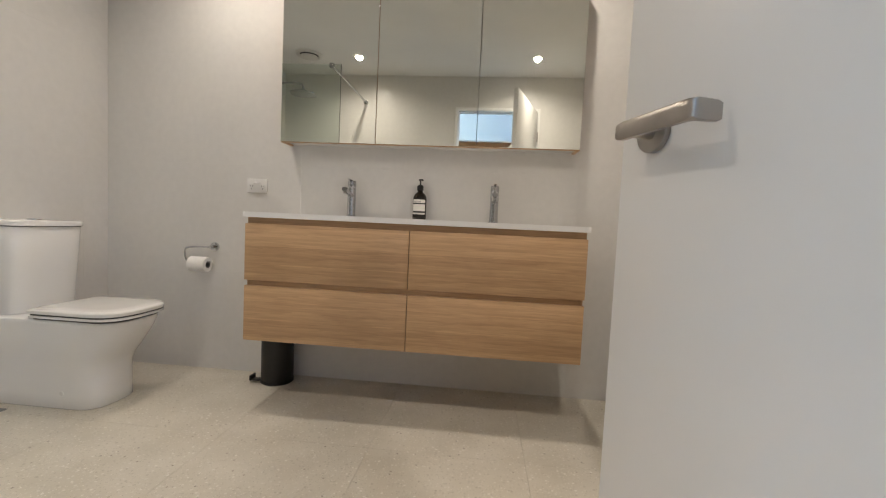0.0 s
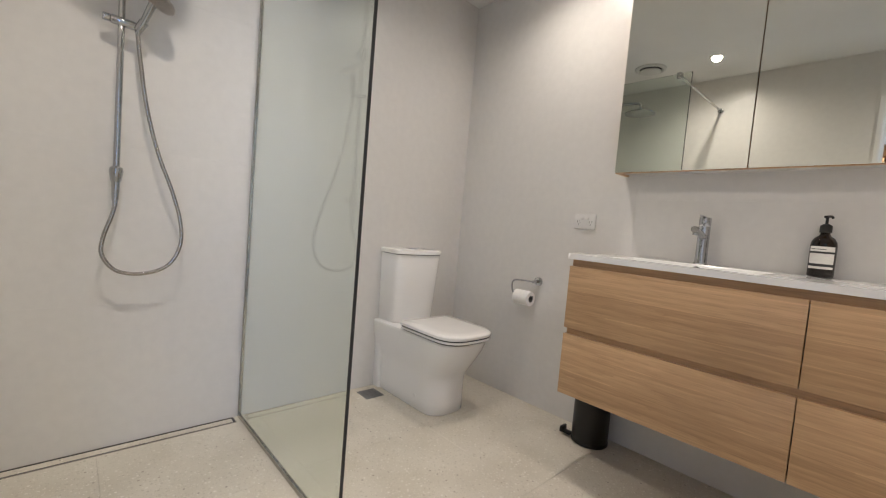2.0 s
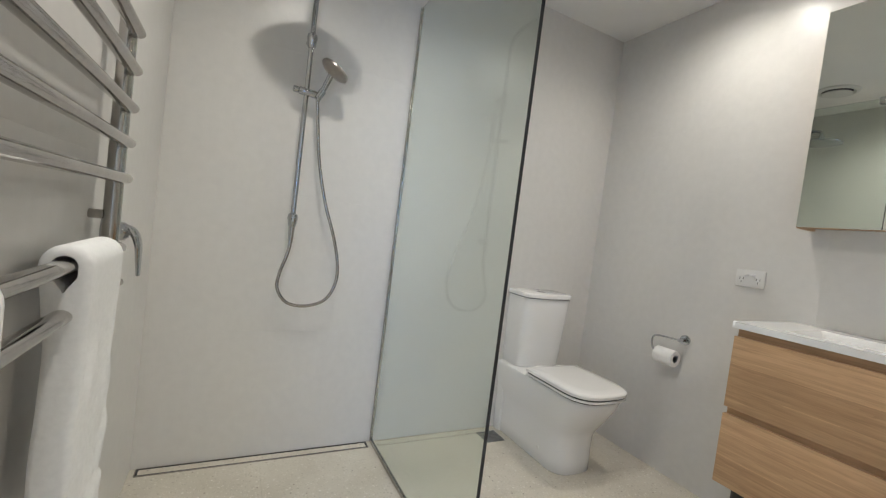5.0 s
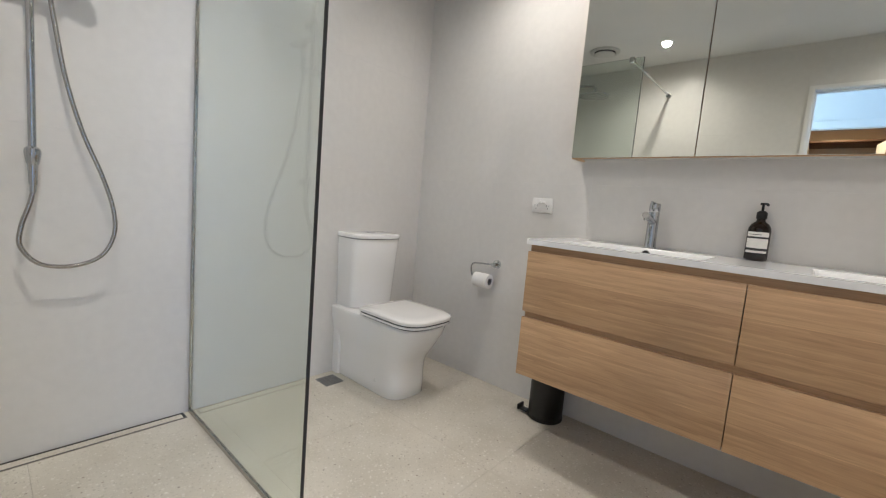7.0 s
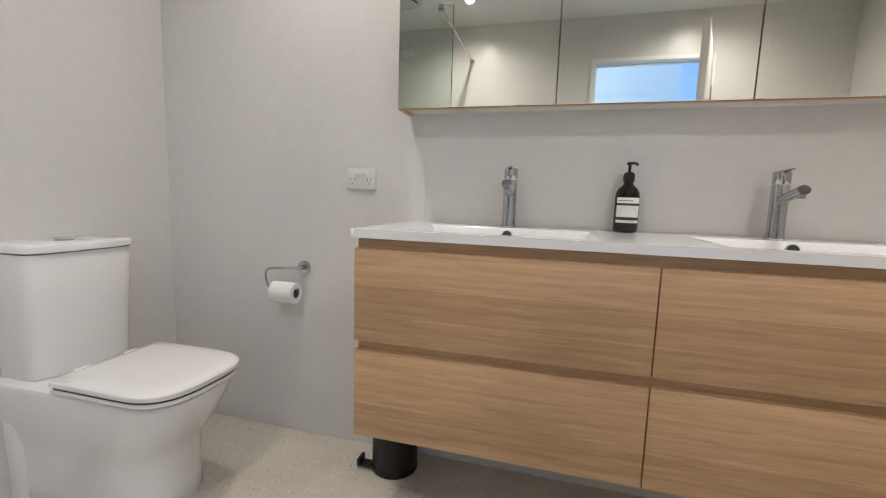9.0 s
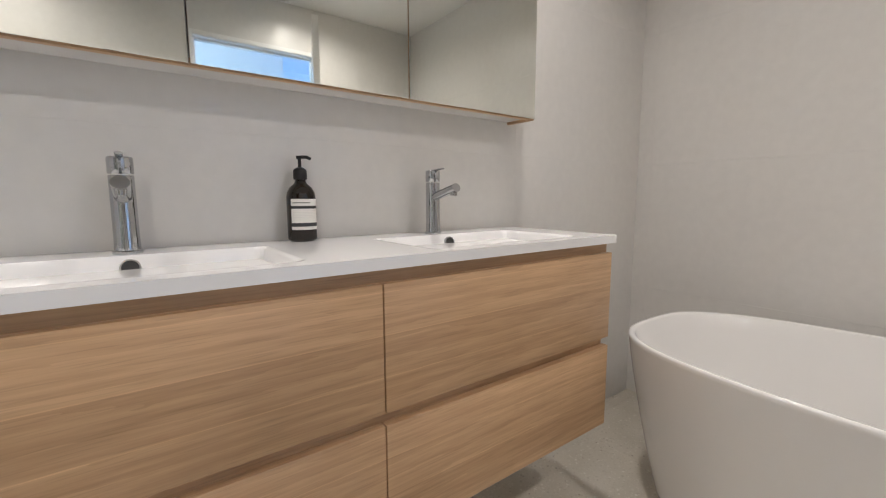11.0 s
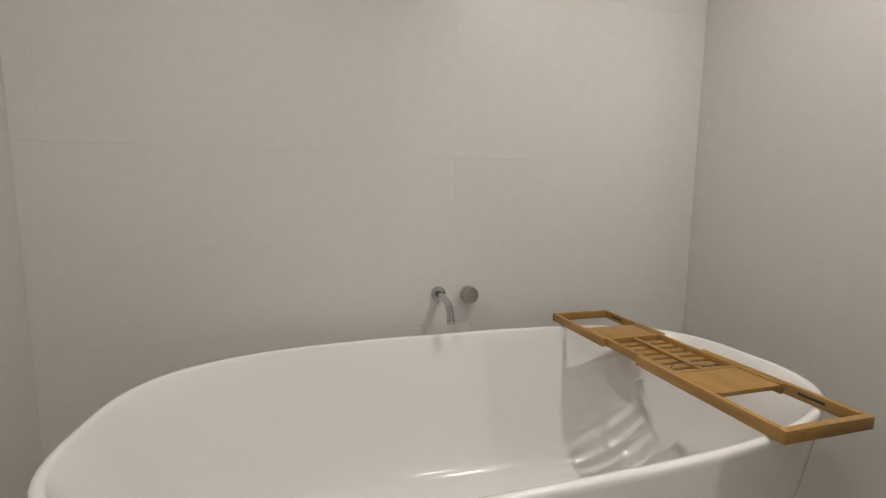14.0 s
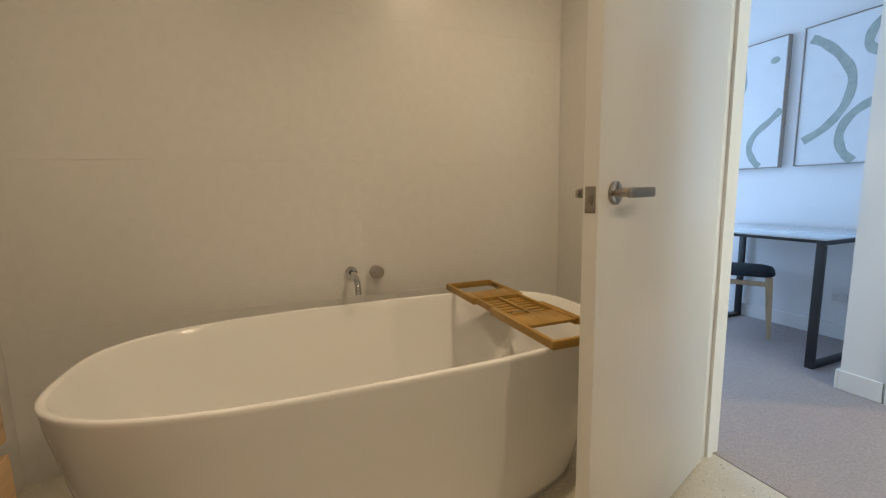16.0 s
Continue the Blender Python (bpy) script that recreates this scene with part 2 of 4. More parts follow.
M_CANVAS = material("off-white canvas", (0.72, 0.74, 0.74), 0.9, vary=0.03, scale=6, bump=0.25, bump_scale=500)
M_SAGE = material("sage green brush paint", (0.34, 0.40, 0.36), 0.85, vary=0.12, scale=25, bump=0.2, bump_scale=300)
M_FRAMEWOOD = material("dark taupe timber frame", (0.42, 0.36, 0.31), 0.6, vary=0.12, scale=20, stretch=(1, 1, 0.1))
M_BEIGE = material("warm beige wall paint", (0.55, 0.43, 0.31), 0.8, vary=0.03, scale=3)
M_BROWN = material("dark brown shelf board", (0.09, 0.045, 0.022), 0.55, vary=0.15, scale=14, stretch=(0.1, 1, 1))
M_LAMP = glow("lit lamp diffuser", (1.0, 0.88, 0.72), 30)
M_VENT = material("white vent plastic", (0.66, 0.65, 0.62), 0.45, vary=0.02)


# ---------------------------------------------------------------- mesh tools
def thing(name, at, label, category, group="", kind="", turn=0.0):
    ob = new(name)
    ob.empty_display_size = 0.05
    ob.matrix_basis = pose(*at, 0, 0, turn)
    return tagged(ob, label, category, group, kind)


def part(name, bm, mat, parent=None, label="", smooth=True, local=False, angle=38):
    """One mesh object from a bmesh in world coordinates (local: in its parent's own coordinates)."""
    bmesh.ops.recalc_face_normals(bm, faces=bm.faces)
    me = bpy.data.meshes.new(name)
    if smooth:
        for f in bm.faces:
            f.smooth = True
        for e in bm.edges:
            if len(e.link_faces) == 2 and e.calc_face_angle(0) > radians(angle):
                e.smooth = False
    bm.to_mesh(me)
    bm.free()
    me.materials.append(mat)
    ob = new(name, me)
    if parent is not None:
        ob.parent = parent
        if not local and parent.type == "EMPTY":
            ob.matrix_parent_inverse = parent.matrix_basis.inverted()
    if label:
        ob["label"] = label
    return ob


def box(x0, x1, y0, y1, z0, z1, bevel=0.0, seg=2, into=None):
    bm = into or bmesh.new()
    vs = bmesh.ops.create_cube(bm, size=1, matrix=Matrix.Translation(((x0 + x1) / 2, (y0 + y1) / 2, (z0 + z1) / 2)) @ Matrix.Diagonal((abs(x1 - x0), abs(y1 - y0), abs(z1 - z0), 1)))["verts"]
    if bevel:
        es = list({e for v in vs for e in v.link_edges})
        bmesh.ops.bevel(bm, geom=es, offset=bevel, segments=seg, profile=0.5, affect="EDGES")
    return bm


def loft(rings, cap_first=True, cap_last=True, into=None, closed=True):
    bm = into or bmesh.new()
    grid = [[bm.verts.new(p) for p in ring] for ring in rings]
    for a, b in zip(grid, grid[1:]):
        k = len(a)
        for i in range(k if closed else k - 1):
            j = (i + 1) % k
            bm.faces.new((a[i], a[j], b[j], b[i]))
    if cap_first:
        bm.faces.new(grid[0][::-1])
    if cap_last:
        bm.faces.new(grid[-1])
    return bm


def circle(c, u, v, r, n=24):
    c, u, v = Vector(c), Vector(u), Vector(v)
    return [c + r * (math.cos(2 * math.pi * i / n) * u + math.sin(2 * math.pi * i / n) * v) for i in range(n)]


def axes(d):
    d = Vector(d).normalized()
    u = d.cross(Vector((0, 0, 1)) if abs(d.z) < 0.9 else Vector((1, 0, 0))).normalized()
    return u, d.cross(u)


def rod(p0, p1, r0, r1=None, n=24, bevel=0.0, into=None):
    p0, p1, r1 = Vector(p0), Vector(p1), r0 if r1 is None else r1
    d = (p1 - p0).normalized()
    u, v = axes(d)
    rings = [circle(p0, u, v, r0, n), circle(p1, u, v, r1, n)]
    if bevel:
        rings = [circle(p0, u, v, r0 - bevel, n), circle(p0 + d * bevel * 0.3, u, v, r0 - bevel * 0.3, n), circle(p0 + d * bevel, u, v, r0, n),
                 circle(p1 - d * bevel, u, v, r1, n), circle(p1 - d * bevel * 0.3, u, v, r1 - bevel * 0.3, n), circle(p1, u, v, r1 - bevel, n)]
    return loft(rings, into=into)


def smooth_path(points, steps=8):
    pts = [Vector(p) for p in points]
    out = []
    for i in range(len(pts) - 1):
        a, b, c, d = pts[max(i - 1, 0)], pts[i], pts[i + 1], pts[min(i + 2, len(pts) - 1)]
        for s in range(steps):
            t = s / steps
            out.append(0.5 * (2 * b + (c - a) * t + (2 * a - 5 * b + 4 * c - d) * t * t + (3 * b - a - 3 * c + d) * t ** 3))
    return out + [pts[-1]]


def tube(points, r, n=14, into=None, flat=1.0):
    pts = [Vector(p) for p in points]
    u, _ = axes(pts[1] - pts[0])
    rings = []
    for i, p in enumerate(pts):
        d = (pts[min(i + 1, len(pts) - 1)] - pts[max(i - 1, 0)]).normalized()
        u = (u - d * u.dot(d)).normalized()
        v = d.cross(u)
        rings.append([p + r * (math.cos(2 * math.pi * k / n) * u + flat * math.sin(2 * math.pi * k / n) * v) for k in range(n)])
    return loft(rings, into=into)


def lathe(profile, at=(0, 0, 0), n=32, into=None):
    at = Vector(at)
    return loft([circle(at + Vector((0, 0, z)), (1, 0, 0), (0, 1, 0), max(r, 0.0004), n) for r, z in profile], into=into)


def oval(cx, cy, z, a, b, e, n=72):
    out = []
    for i in range(n):
        t = 2 * math.pi * i / n
        c, s = math.cos(t), math.sin(t)
        out.append(Vector((cx + a * math.copysign(abs(c) ** (2 / e), c), cy + b * math.copysign(abs(s) ** (2 / e), s), z)))
    return out


def dshape(x0, x1, yc, hw, z, d, e=2.6, n=28):
    """Outline with a straight back at x0, straight sides, and a rounded front at x1."""
    out = [Vector((x0, yc - hw, z)), Vector((x0 + (x1 - d - x0) * 0.5, yc - hw, z))]
    for i in range(n + 1):
        t = -math.pi / 2 + math.pi * i / n
        c, s = math.cos(t), math.sin(t)
        out.append(Vector((x1 - d + d * abs(c) ** (2 / e), yc + hw * math.copysign(abs(s) ** (2 / e), s), z)))
    return out + [Vector((x0 + (x1 - d - x0) * 0.5, yc + hw, z)), Vector((x0, yc + hw, z))]


# ---------------------------------------------------------------- the bathroom's shell
def structure(name, bm, mat, label, category):
    return tagged(part(name, bm, mat, smooth=False), label, category, kind="structure")


DOOR_L, DOOR_R, DOOR_H = -0.292, 0.492, 2.05
T = 0.006               # the tiles' thickness over the wall
wall_west = structure("wall_west", box(WEST - 0.15, WEST - T, SOUTH - 0.13, NORTH + 0.15, -0.05, CEIL + 0.1), M_GROUT, "pale grey large-format tiled bathroom wall", "wall")
wall_north = structure("wall_north", box(WEST - T, EAST + T, NORTH + T, NORTH + 0.15, -0.05, CEIL + 0.1), M_GROUT, "pale grey large-format tiled wall behind the vanity", "wall")
wall_east = structure("wall_east", box(EAST + T, EAST + 0.15, SOUTH - 0.13, NORTH + 0.15, -0.05, CEIL + 0.1), M_GROUT, "pale grey large-format tiled wall behind the bath", "wall")
_b = box(WEST - T, DOOR_L - 0.02, SOUTH - 0.10, SOUTH - T, -0.05, CEIL + 0.1)
box(DOOR_R + 0.02, EAST + T, SOUTH - 0.10, SOUTH - T, -0.05, CEIL + 0.1, into=_b)
box(DOOR_L - 0.02, DOOR_R + 0.02, SOUTH - 0.10, SOUTH - T, DOOR_H + 0.02, CEIL + 0.1, into=_b)
wall_south = structure("wall_south", _b, M_GROUT, "pale grey tiled wall with the doorway", "wall")
structure("ceiling", box(WEST - 0.15, EAST + 0.15, SOUTH - 0.13, NORTH + 0.15, CEIL, CEIL + 0.1), M_CEIL, "flat white painted bathroom ceiling", "ceiling")
floor = structure("floor", box(WEST - 0.02, EAST + 0.02, SOUTH - 0.085, NORTH + 0.02, -0.12, -T), M_FGROUT, "pale beige terrazzo tiled bathroom floor", "floor")

# door lining and architraves
_b = box(DOOR_L - 0.018, DOOR_L, SOUTH - 0.11, SOUTH + 0.004, 0, DOOR_H, 0.001)
box(DOOR_R, DOOR_R + 0.018, SOUTH - 0.11, SOUTH + 0.004, 0, DOOR_H, 0.001, into=_b)
box(DOOR_L - 0.018, DOOR_R + 0.018, SOUTH - 0.11, SOUTH + 0.004, DOOR_H, DOOR_H + 0.018, 0.001, into=_b)
door_frame = structure("door_frame", _b, M_GLOSSPAINT, "white painted timber door lining", "door frame")
for _n, _y0, _y1 in (("inner", SOUTH + 0.001, SOUTH + 0.012), ("outer", SOUTH - 0.114, SOUTH - 0.101)):
    _b = box(DOOR_L - 0.034, DOOR_L - 0.006, _y0, _y1, 0, DOOR_H + 0.034, 0.002)
    box(DOOR_R + 0.006, DOOR_R + 0.034, _y0, _y1, 0, DOOR_H + 0.034, 0.002, into=_b)
    box(DOOR_L - 0.006, DOOR_R + 0.006, _y0, _y1, DOOR_H + 0.006, DOOR_H + 0.034, 0.002, into=_b)
    structure("trim", _b, M_GLOSSPAINT, "white painted architrave round the doorway", "trim")
_b = box(DOOR_L, DOOR_L + 0.012, SOUTH - 0.06, SOUTH - 0.035, 0, DOOR_H - 0.012)
box(DOOR_R - 0.012, DOOR_R, SOUTH - 0.06, SOUTH - 0.035, 0, DOOR_H - 0.012, into=_b)
box(DOOR_L, DOOR_R, SOUTH - 0.06, SOUTH - 0.035, DOOR_H - 0.012, DOOR_H, into=_b)
structure("trim", _b, M_GLOSSPAINT, "white door stop bead in the lining", "trim")

# ---------------------------------------------------------------- hall, desk nook and wardrobe beyond the door
structure("carpet_floor", box(-1.9, 2.75, -2.9, SOUTH - 0.085, -0.12, 0.002), M_CARPET, "grey loop pile carpet in the hall", "carpet")
structure("ceiling_hall", box(-1.9, 2.75, -2.9, SOUTH - 0.10, 2.5, 2.6), M_CEIL, "flat white painted hall ceiling", "ceiling")
HD_L, HD_R, HD_H = -0.5, 0.36, 2.0
_b = box(-1.9, HD_L, HALL - 0.12, HALL, 0, 2.5)
box(HD_R, NOOK, HALL - 0.12, HALL, 0, 2.5, into=_b)
box(HD_L, HD_R, HALL - 0.12, HALL, HD_H, 2.5, into=_b)
structure("wall_hall", _b, M_PAINT, "white painted hall wall with a doorway", "wall")
structure("wall_nook", box(NOOK - 0.12, NOOK, DESK_WALL - 0.1, HALL - 0.12, 0, 2.5), M_PAINT, "white painted side wall of the desk nook", "wall")
structure("wall_desk", box(NOOK, 2.75, DESK_WALL - 0.12, DESK_WALL, 0, 2.5), M_PAINT, "white painted wall behind the desk", "wall")
# unseen end of the hall; its window is added to go with the fill
_b = box(-1.54, -1.42, HALL, -1.17, 0, 2.5)
box(-1.54, -1.42, -0.33, SOUTH - 0.107, 0, 2.5, into=_b)
box(-1.54, -1.42, -1.17, -0.33, 0, 0.35, into=_b)
box(-1.54, -1.42, -1.17, -0.33, 2.35, 2.5, into=_b)
structure("wall_hall_end", _b, M_PAINT, "unseen white end wall of the hall holding the added window", "wall")
window_2 = tagged(new("window_2"), "narrow white framed window, added unseen for the hall fill light", "window", kind="structure")
window_2.matrix_basis = pose(-1.48, -0.75, 0.35)
_b = box(-1.50, -1.45, -1.17, -1.13, 0.35, 2.35)
box(-1.50, -1.45, -0.37, -0.33, 0.35, 2.35, into=_b), box(-1.50, -1.45, -1.13, -0.37, 0.35, 0.39, into=_b), box(-1.50, -1.45, -1.13, -0.37, 2.31, 2.35, into=_b)
part("window_frame", _b, M_GLOSSPAINT, window_2, smooth=False)
_p = part("pane", box(-1.478, -1.472, -1.13, -0.37, 0.39, 2.31), M_PANE, window_2, smooth=False)
_p.visible_shadow = False
structure("wall_hall_back", box(-1.9, 2.75, SOUTH - 0.1075, SOUTH - 0.1025, DOOR_H + 0.05, 2.5), M_PAINT, "white painted hall side of the bathroom wall", "wall")
_b = box(-1.9, DOOR_L - 0.05, SOUTH - 0.1065, SOUTH - 0.1005, 0, DOOR_H + 0.045)
box(DOOR_R + 0.05, 2.6, SOUTH - 0.1065, SOUTH - 0.1005, 0, DOOR_H + 0.05, into=_b)
structure("wall_hall_lining", _b, M_PAINT, "white plastered hall side of the bathroom wall", "wall")
_b = box(2.6, 2.75, DESK_WALL, -2.0, 0, 2.5)
box(2.6, 2.75, -0.4, SOUTH - 0.10, 0, 2.5, into=_b)
box(2.6, 2.75, -2.0, -0.4, 0, 0.35, into=_b)
box(2.6, 2.75, -2.0, -0.4, 2.35, 2.5, into=_b)
structure("wall_window", _b, M_PAINT, "white painted wall with a large window", "wall")
window = tagged(new("window_1"), "white framed window with clear panes", "window", kind="structure")
window.matrix_basis = pose(2.68, -1.2, 0.35)
_b = box(2.65, 2.70, -2.0, -1.95, 0.35, 2.35)
box(2.65, 2.70, -0.45, -0.4, 0.35, 2.35, into=_b), box(2.65, 2.70, -1.225, -1.175, 0.35, 2.35, into=_b)
box(2.65, 2.70, -1.95, -0.45, 0.35, 0.40, into=_b), box(2.65, 2.70, -1.95, -0.45, 2.30, 2.35, into=_b)
part("window_frame", _b, M_GLOSSPAINT, window, smooth=False)
for _y in (-1.95, -1.175):
    _p = part("pane", box(2.672, 2.678, _y, _y + 0.725, 0.40, 2.30), M_PANE, window, smooth=False)
    _p.visible_shadow = False
_b = box(NOOK, 2.6, DESK_WALL + 0.001, DESK_WALL + 0.015, 0.002, 0.10, 0.003)
structure("baseboard", _b, M_GLOSSPAINT, "white painted skirting board behind the desk", "baseboard")
_b = box(NOOK + 0.001, NOOK + 0.015, DESK_WALL + 0.016, HALL + 0.014, 0.002, 0.10, 0.003)
box(HD_R + 0.07, NOOK + 0.001, HALL + 0.001, HALL + 0.014, 0.002, 0.10, 0.003, into=_b)
structure("baseboard", _b, M_GLOSSPAINT, "white painted skirting board round the wall's corner", "baseboard")
_b = box(HD_L - 0.06, HD_L + 0.01, HALL + 0.001, HALL + 0.014, 0, HD_H + 0.06, 0.002)
box(HD_R - 0.01, HD_R + 0.06, HALL + 0.001, HALL + 0.014, 0, HD_H + 0.06, 0.002, into=_b)
box(HD_L + 0.01, HD_R - 0.01, HALL + 0.001, HALL + 0.014, HD_H - 0.01, HD_H + 0.06, 0.002, into=_b)
structure("trim", _b, M_GLOSSPAINT, "white architrave round the wardrobe doorway", "trim")
# the walk-in wardrobe
_b = box(-1.9, 0.472, -2.9, -2.78, 0, 2.5)
box(-1.3, -1.2, -2.78, HALL - 0.12, 0, 2.5, into=_b)
structure("wall_wardrobe", _b, M_BEIGE, "beige wall of the walk-in wardrobe in warm light", "wall")
structure("wall_wardrobe_side", box(0.452, 0.471, -2.78, HALL - 0.12, 0, 2.5), M_BEIGE, "beige side wall of the walk-in wardrobe", "wall")
structure("ceiling_wardrobe", box(-1.2, 0.452, -2.78, HALL - 0.121, 2.44, 2.499), M_CEIL, "flat white wardrobe ceiling", "ceiling")
shelf = thing("wardrobe_shelf", (-0.3, -2.55, 0), "dark brown wardrobe shelving with a pale upright", "shelf")
part("back_panel", box(-1.1, 0.44, -2.777, -2.765, 0, 1.62), M_BROWN, shelf, smooth=False)
for _x in (-1.1, -0.35, 0.42):
    part("upright", box(_x, _x + 0.02, -2.765, -2.33, 0, 2.04, 0.001), M_CHAIRWOOD, shelf, "pale timber upright")
for _z in (0.3, 0.70, 1.10, 1.45):
    for _x0, _x1 in ((-1.08, -0.35), (-0.33, 0.42)):
        part("board", box(_x0, _x1, -2.765, -2.34, _z, _z + 0.02), M_BROWN, shelf, smooth=False)
for _x0, _x1 in ((-1.08, -0.35), (-0.33, 0.42)):
    part("fascia", box(_x0, _x1, -2.345, -2.325, 1.53, 1.64), M_BROWN, shelf, smooth=False)
part("top_board", box(-1.1, 0.44, -2.765, -2.33, 2.04, 2.062, 0.001), M_BROWN, shelf)
wdoor = thing("hall_door", (HD_R - 0.012, HALL - 0.125, 0), "white painted door standing open into the wardrobe", "door", turn=-99)
part("leaf", box(0.0, 0.82, -0.018, 0.018, 0.012, 1.985, 0.002), M_GLOSSPAINT, wdoor, local=True)
for _z in (0.25, 1.75):
    part("hinge", rod((-0.004, 0.018, _z - 0.05), (-0.004, 0.018, _z + 0.05), 0.007), M_NICKEL, wdoor, "satin nickel hinge", local=True)
# ---------------------------------------------------------------- ceiling fittings
def make_downlight(x, y):
    ob = thing("ceiling_downlight", (x, y, CEIL), "lit round recessed ceiling downlight with white rim", "downlight", "ceiling downlights")
    part("rim", lathe([(0.036, -0.001), (0.036, -0.004), (0.046, -0.005), (0.049, -0.002), (0.049, 0.0005)], (x, y, CEIL)), M_PLATE, ob, "white plastic rim")
    d = part("diffuser", lathe([(0.0005, -0.0035), (0.035, -0.0035), (0.035, -0.001), (0.0005, -0.001)], (x, y, CEIL)), M_LAMP, ob, "glowing diffuser")
    d.visible_shadow = False
    return ob


_first = make_downlight(*LAMPS[0])
for _x, _y in LAMPS[1:]:
    copy_thing(_first, pose(_x, _y, CEIL))

vent = thing("ceiling_vent", (-1.665, 0.37, CEIL), "round white plastic ceiling exhaust vent", "vent")
part("collar", lathe([(0.085, 0.0), (0.085, -0.012), (0.098, -0.018), (0.116, -0.012), (0.120, -0.001)], (-1.665, 0.37, CEIL), 48), M_VENT, vent)
part("disc", lathe([(0.001, -0.030), (0.070, -0.030), (0.080, -0.026), (0.080, -0.022), (0.001, -0.020)], (-1.665, 0.37, CEIL), 48), M_VENT, vent)
part("duct", lathe([(0.084, -0.001), (0.084, -0.004), (0.001, -0.004)], (-1.665, 0.37, CEIL), 32), M_DARKGREY, vent, "dark slot behind the disc")
part("stem", rod((-1.665, 0.37, CEIL - 0.022), (-1.665, 0.37, CEIL - 0.003), 0.012), M_VENT, vent)

# ---------------------------------------------------------------- vanity
VX0, VX1, VY = -1.046, 0.450, 1.75
VTOP = 0.898
van = thing("vanity_cabinet", (-0.3, NORTH, 0.32), "wall-hung light oak double vanity with four drawers", "vanity")
part("side_panel", box(VX0 + 0.002, VX0 + 0.018, VY + 0.022, NORTH - 0.001, 0.319, 0.874, 0.001), M_OAK, van)
part("side_panel", box(VX1 - 0.018, VX1 - 0.002, VY + 0.022, NORTH - 0.001, 0.319, 0.874, 0.001), M_OAK, van)
part("bottom_panel", box(VX0 + 0.018, VX1 - 0.018, VY + 0.022, NORTH - 0.001, 0.320, 0.336), M_OAK, van)
part("back_rail", box(VX0 + 0.018, VX1 - 0.018, VY + 0.021, VY + 0.033, 0.51, 0.65), M_OAK, van, "light oak recess rail")
part("top_rail", box(VX0 + 0.004, VX1 - 0.004, VY + 0.016, VY + 0.030, 0.835, 0.874), M_OAK, van, "light oak recess rail")
for _x0, _x1 in ((VX0, -0.3015), (-0.2985, VX1)):
    for _z0, _z1 in ((0.592, 0.846), (0.317, 0.566)):
        _d = part("drawer_front", box(_x0, _x1, VY, VY + 0.019, _z0, _z1, 0.0012), M_OAK, van, "light oak drawer front")
        part("drawer_box", box(_x0 + 0.02, _x1 - 0.02, VY + 0.0485 if _z0 > 0.5 else VY + 0.05, NORTH - 0.06, _z0 + 0.03, _z1 - 0.06), M_PLATE, _d, "white drawer box")

# worktop with two shallow basins
def basin_top():
    """A moulded slab: a height field over the plan, closed by an underside."""
    x0, x1, y0, y1 = VX0 - 0.006, VX1 + 0.006, VY - 0.010, NORTH - 0.001
    def dip(x, y):
        best = 0.0
        for cx in (-0.676, 0.085):
            dx, dy = abs(x - cx) - 0.225, abs(y - 1.926) - 0.122
            d = math.hypot(max(dx, 0), max(dy, 0)) + min(max(dx, dy), 0)
            k = min(max((0.018 - d) / 0.018, 0.0), 1.0)
            k = k * k * (3 - 2 * k)
            best = max(best, 0.062 * k + 0.012 * min(max(-d / 0.09, 0), 1))
        return best
    xs = np.linspace(x0, x1, 241)
    ys = np.linspace(y0, y1, 111)
    rows = []
    for y in ys:
        rows.append([Vector((x, y, VTOP - dip(x, y))) for x in xs])
    bm = loft(rows, False, False, closed=False)
    bm.verts.ensure_lookup_table()
    edge = [e for e in bm.edges if e.is_boundary]
    down = bmesh.ops.extrude_edge_only(bm, edges=edge)["geom"]
    vs = [g for g in down if isinstance(g, bmesh.types.BMVert)]
    for v in vs:
        v.co.z = VTOP - 0.023
    es = [g for g in down if isinstance(g, bmesh.types.BMEdge) and g.is_boundary]
    bmesh.ops.bevel(bm, geom=[e for e in edge if e.is_valid], offset=0.004, segments=3, profile=0.5, affect="EDGES")
    return bm


worktop = thing("basin_worktop", (-0.3, 2.0, 0.88), "glossy white moulded worktop with two sunken basins", "worktop")
part("slab", basin_top(), M_SOLID, worktop, angle=60)
for _cx in (-0.676, 0.085):
    part("basin_bowl", loft([oval(_cx, 1.930, z, a, b, 5, 40) for z, a, b in ((0.872, 0.262, 0.150), (0.82, 0.260, 0.148), (0.79, 0.24, 0.12))]), M_CERAMIC, worktop, "white bowl underside")
    _n, _oc = Vector((0, -0.97, 0.24)), Vector((_cx, 2.0570, VTOP - 0.024))
    part("overflow_ring", loft([circle(_oc + _n * k, (1, 0, 0), (0, 0.24, 0.97), r, 28) for k, r in ((-0.010, 0.0172), (0.004, 0.0172), (0.0055, 0.0164), (0.0055, 0.0140), (0.0035, 0.0132))], False, False), M_CHROME, worktop, "chrome overflow ring")
    part("overflow_hole", loft([circle(_oc + _n * k, (1, 0, 0), (0, 0.24, 0.97), 0.0136, 24) for k in (0.0, 0.0034)]), M_DARKGREY, worktop, "dark overflow hole")
    part("waste", lathe([(0.001, 0.004), (0.026, 0.004), (0.031, 0.001), (0.031, -0.002)], (_cx, 1.930, VTOP - 0.0735)), M_CHROME, worktop, "chrome basin waste")

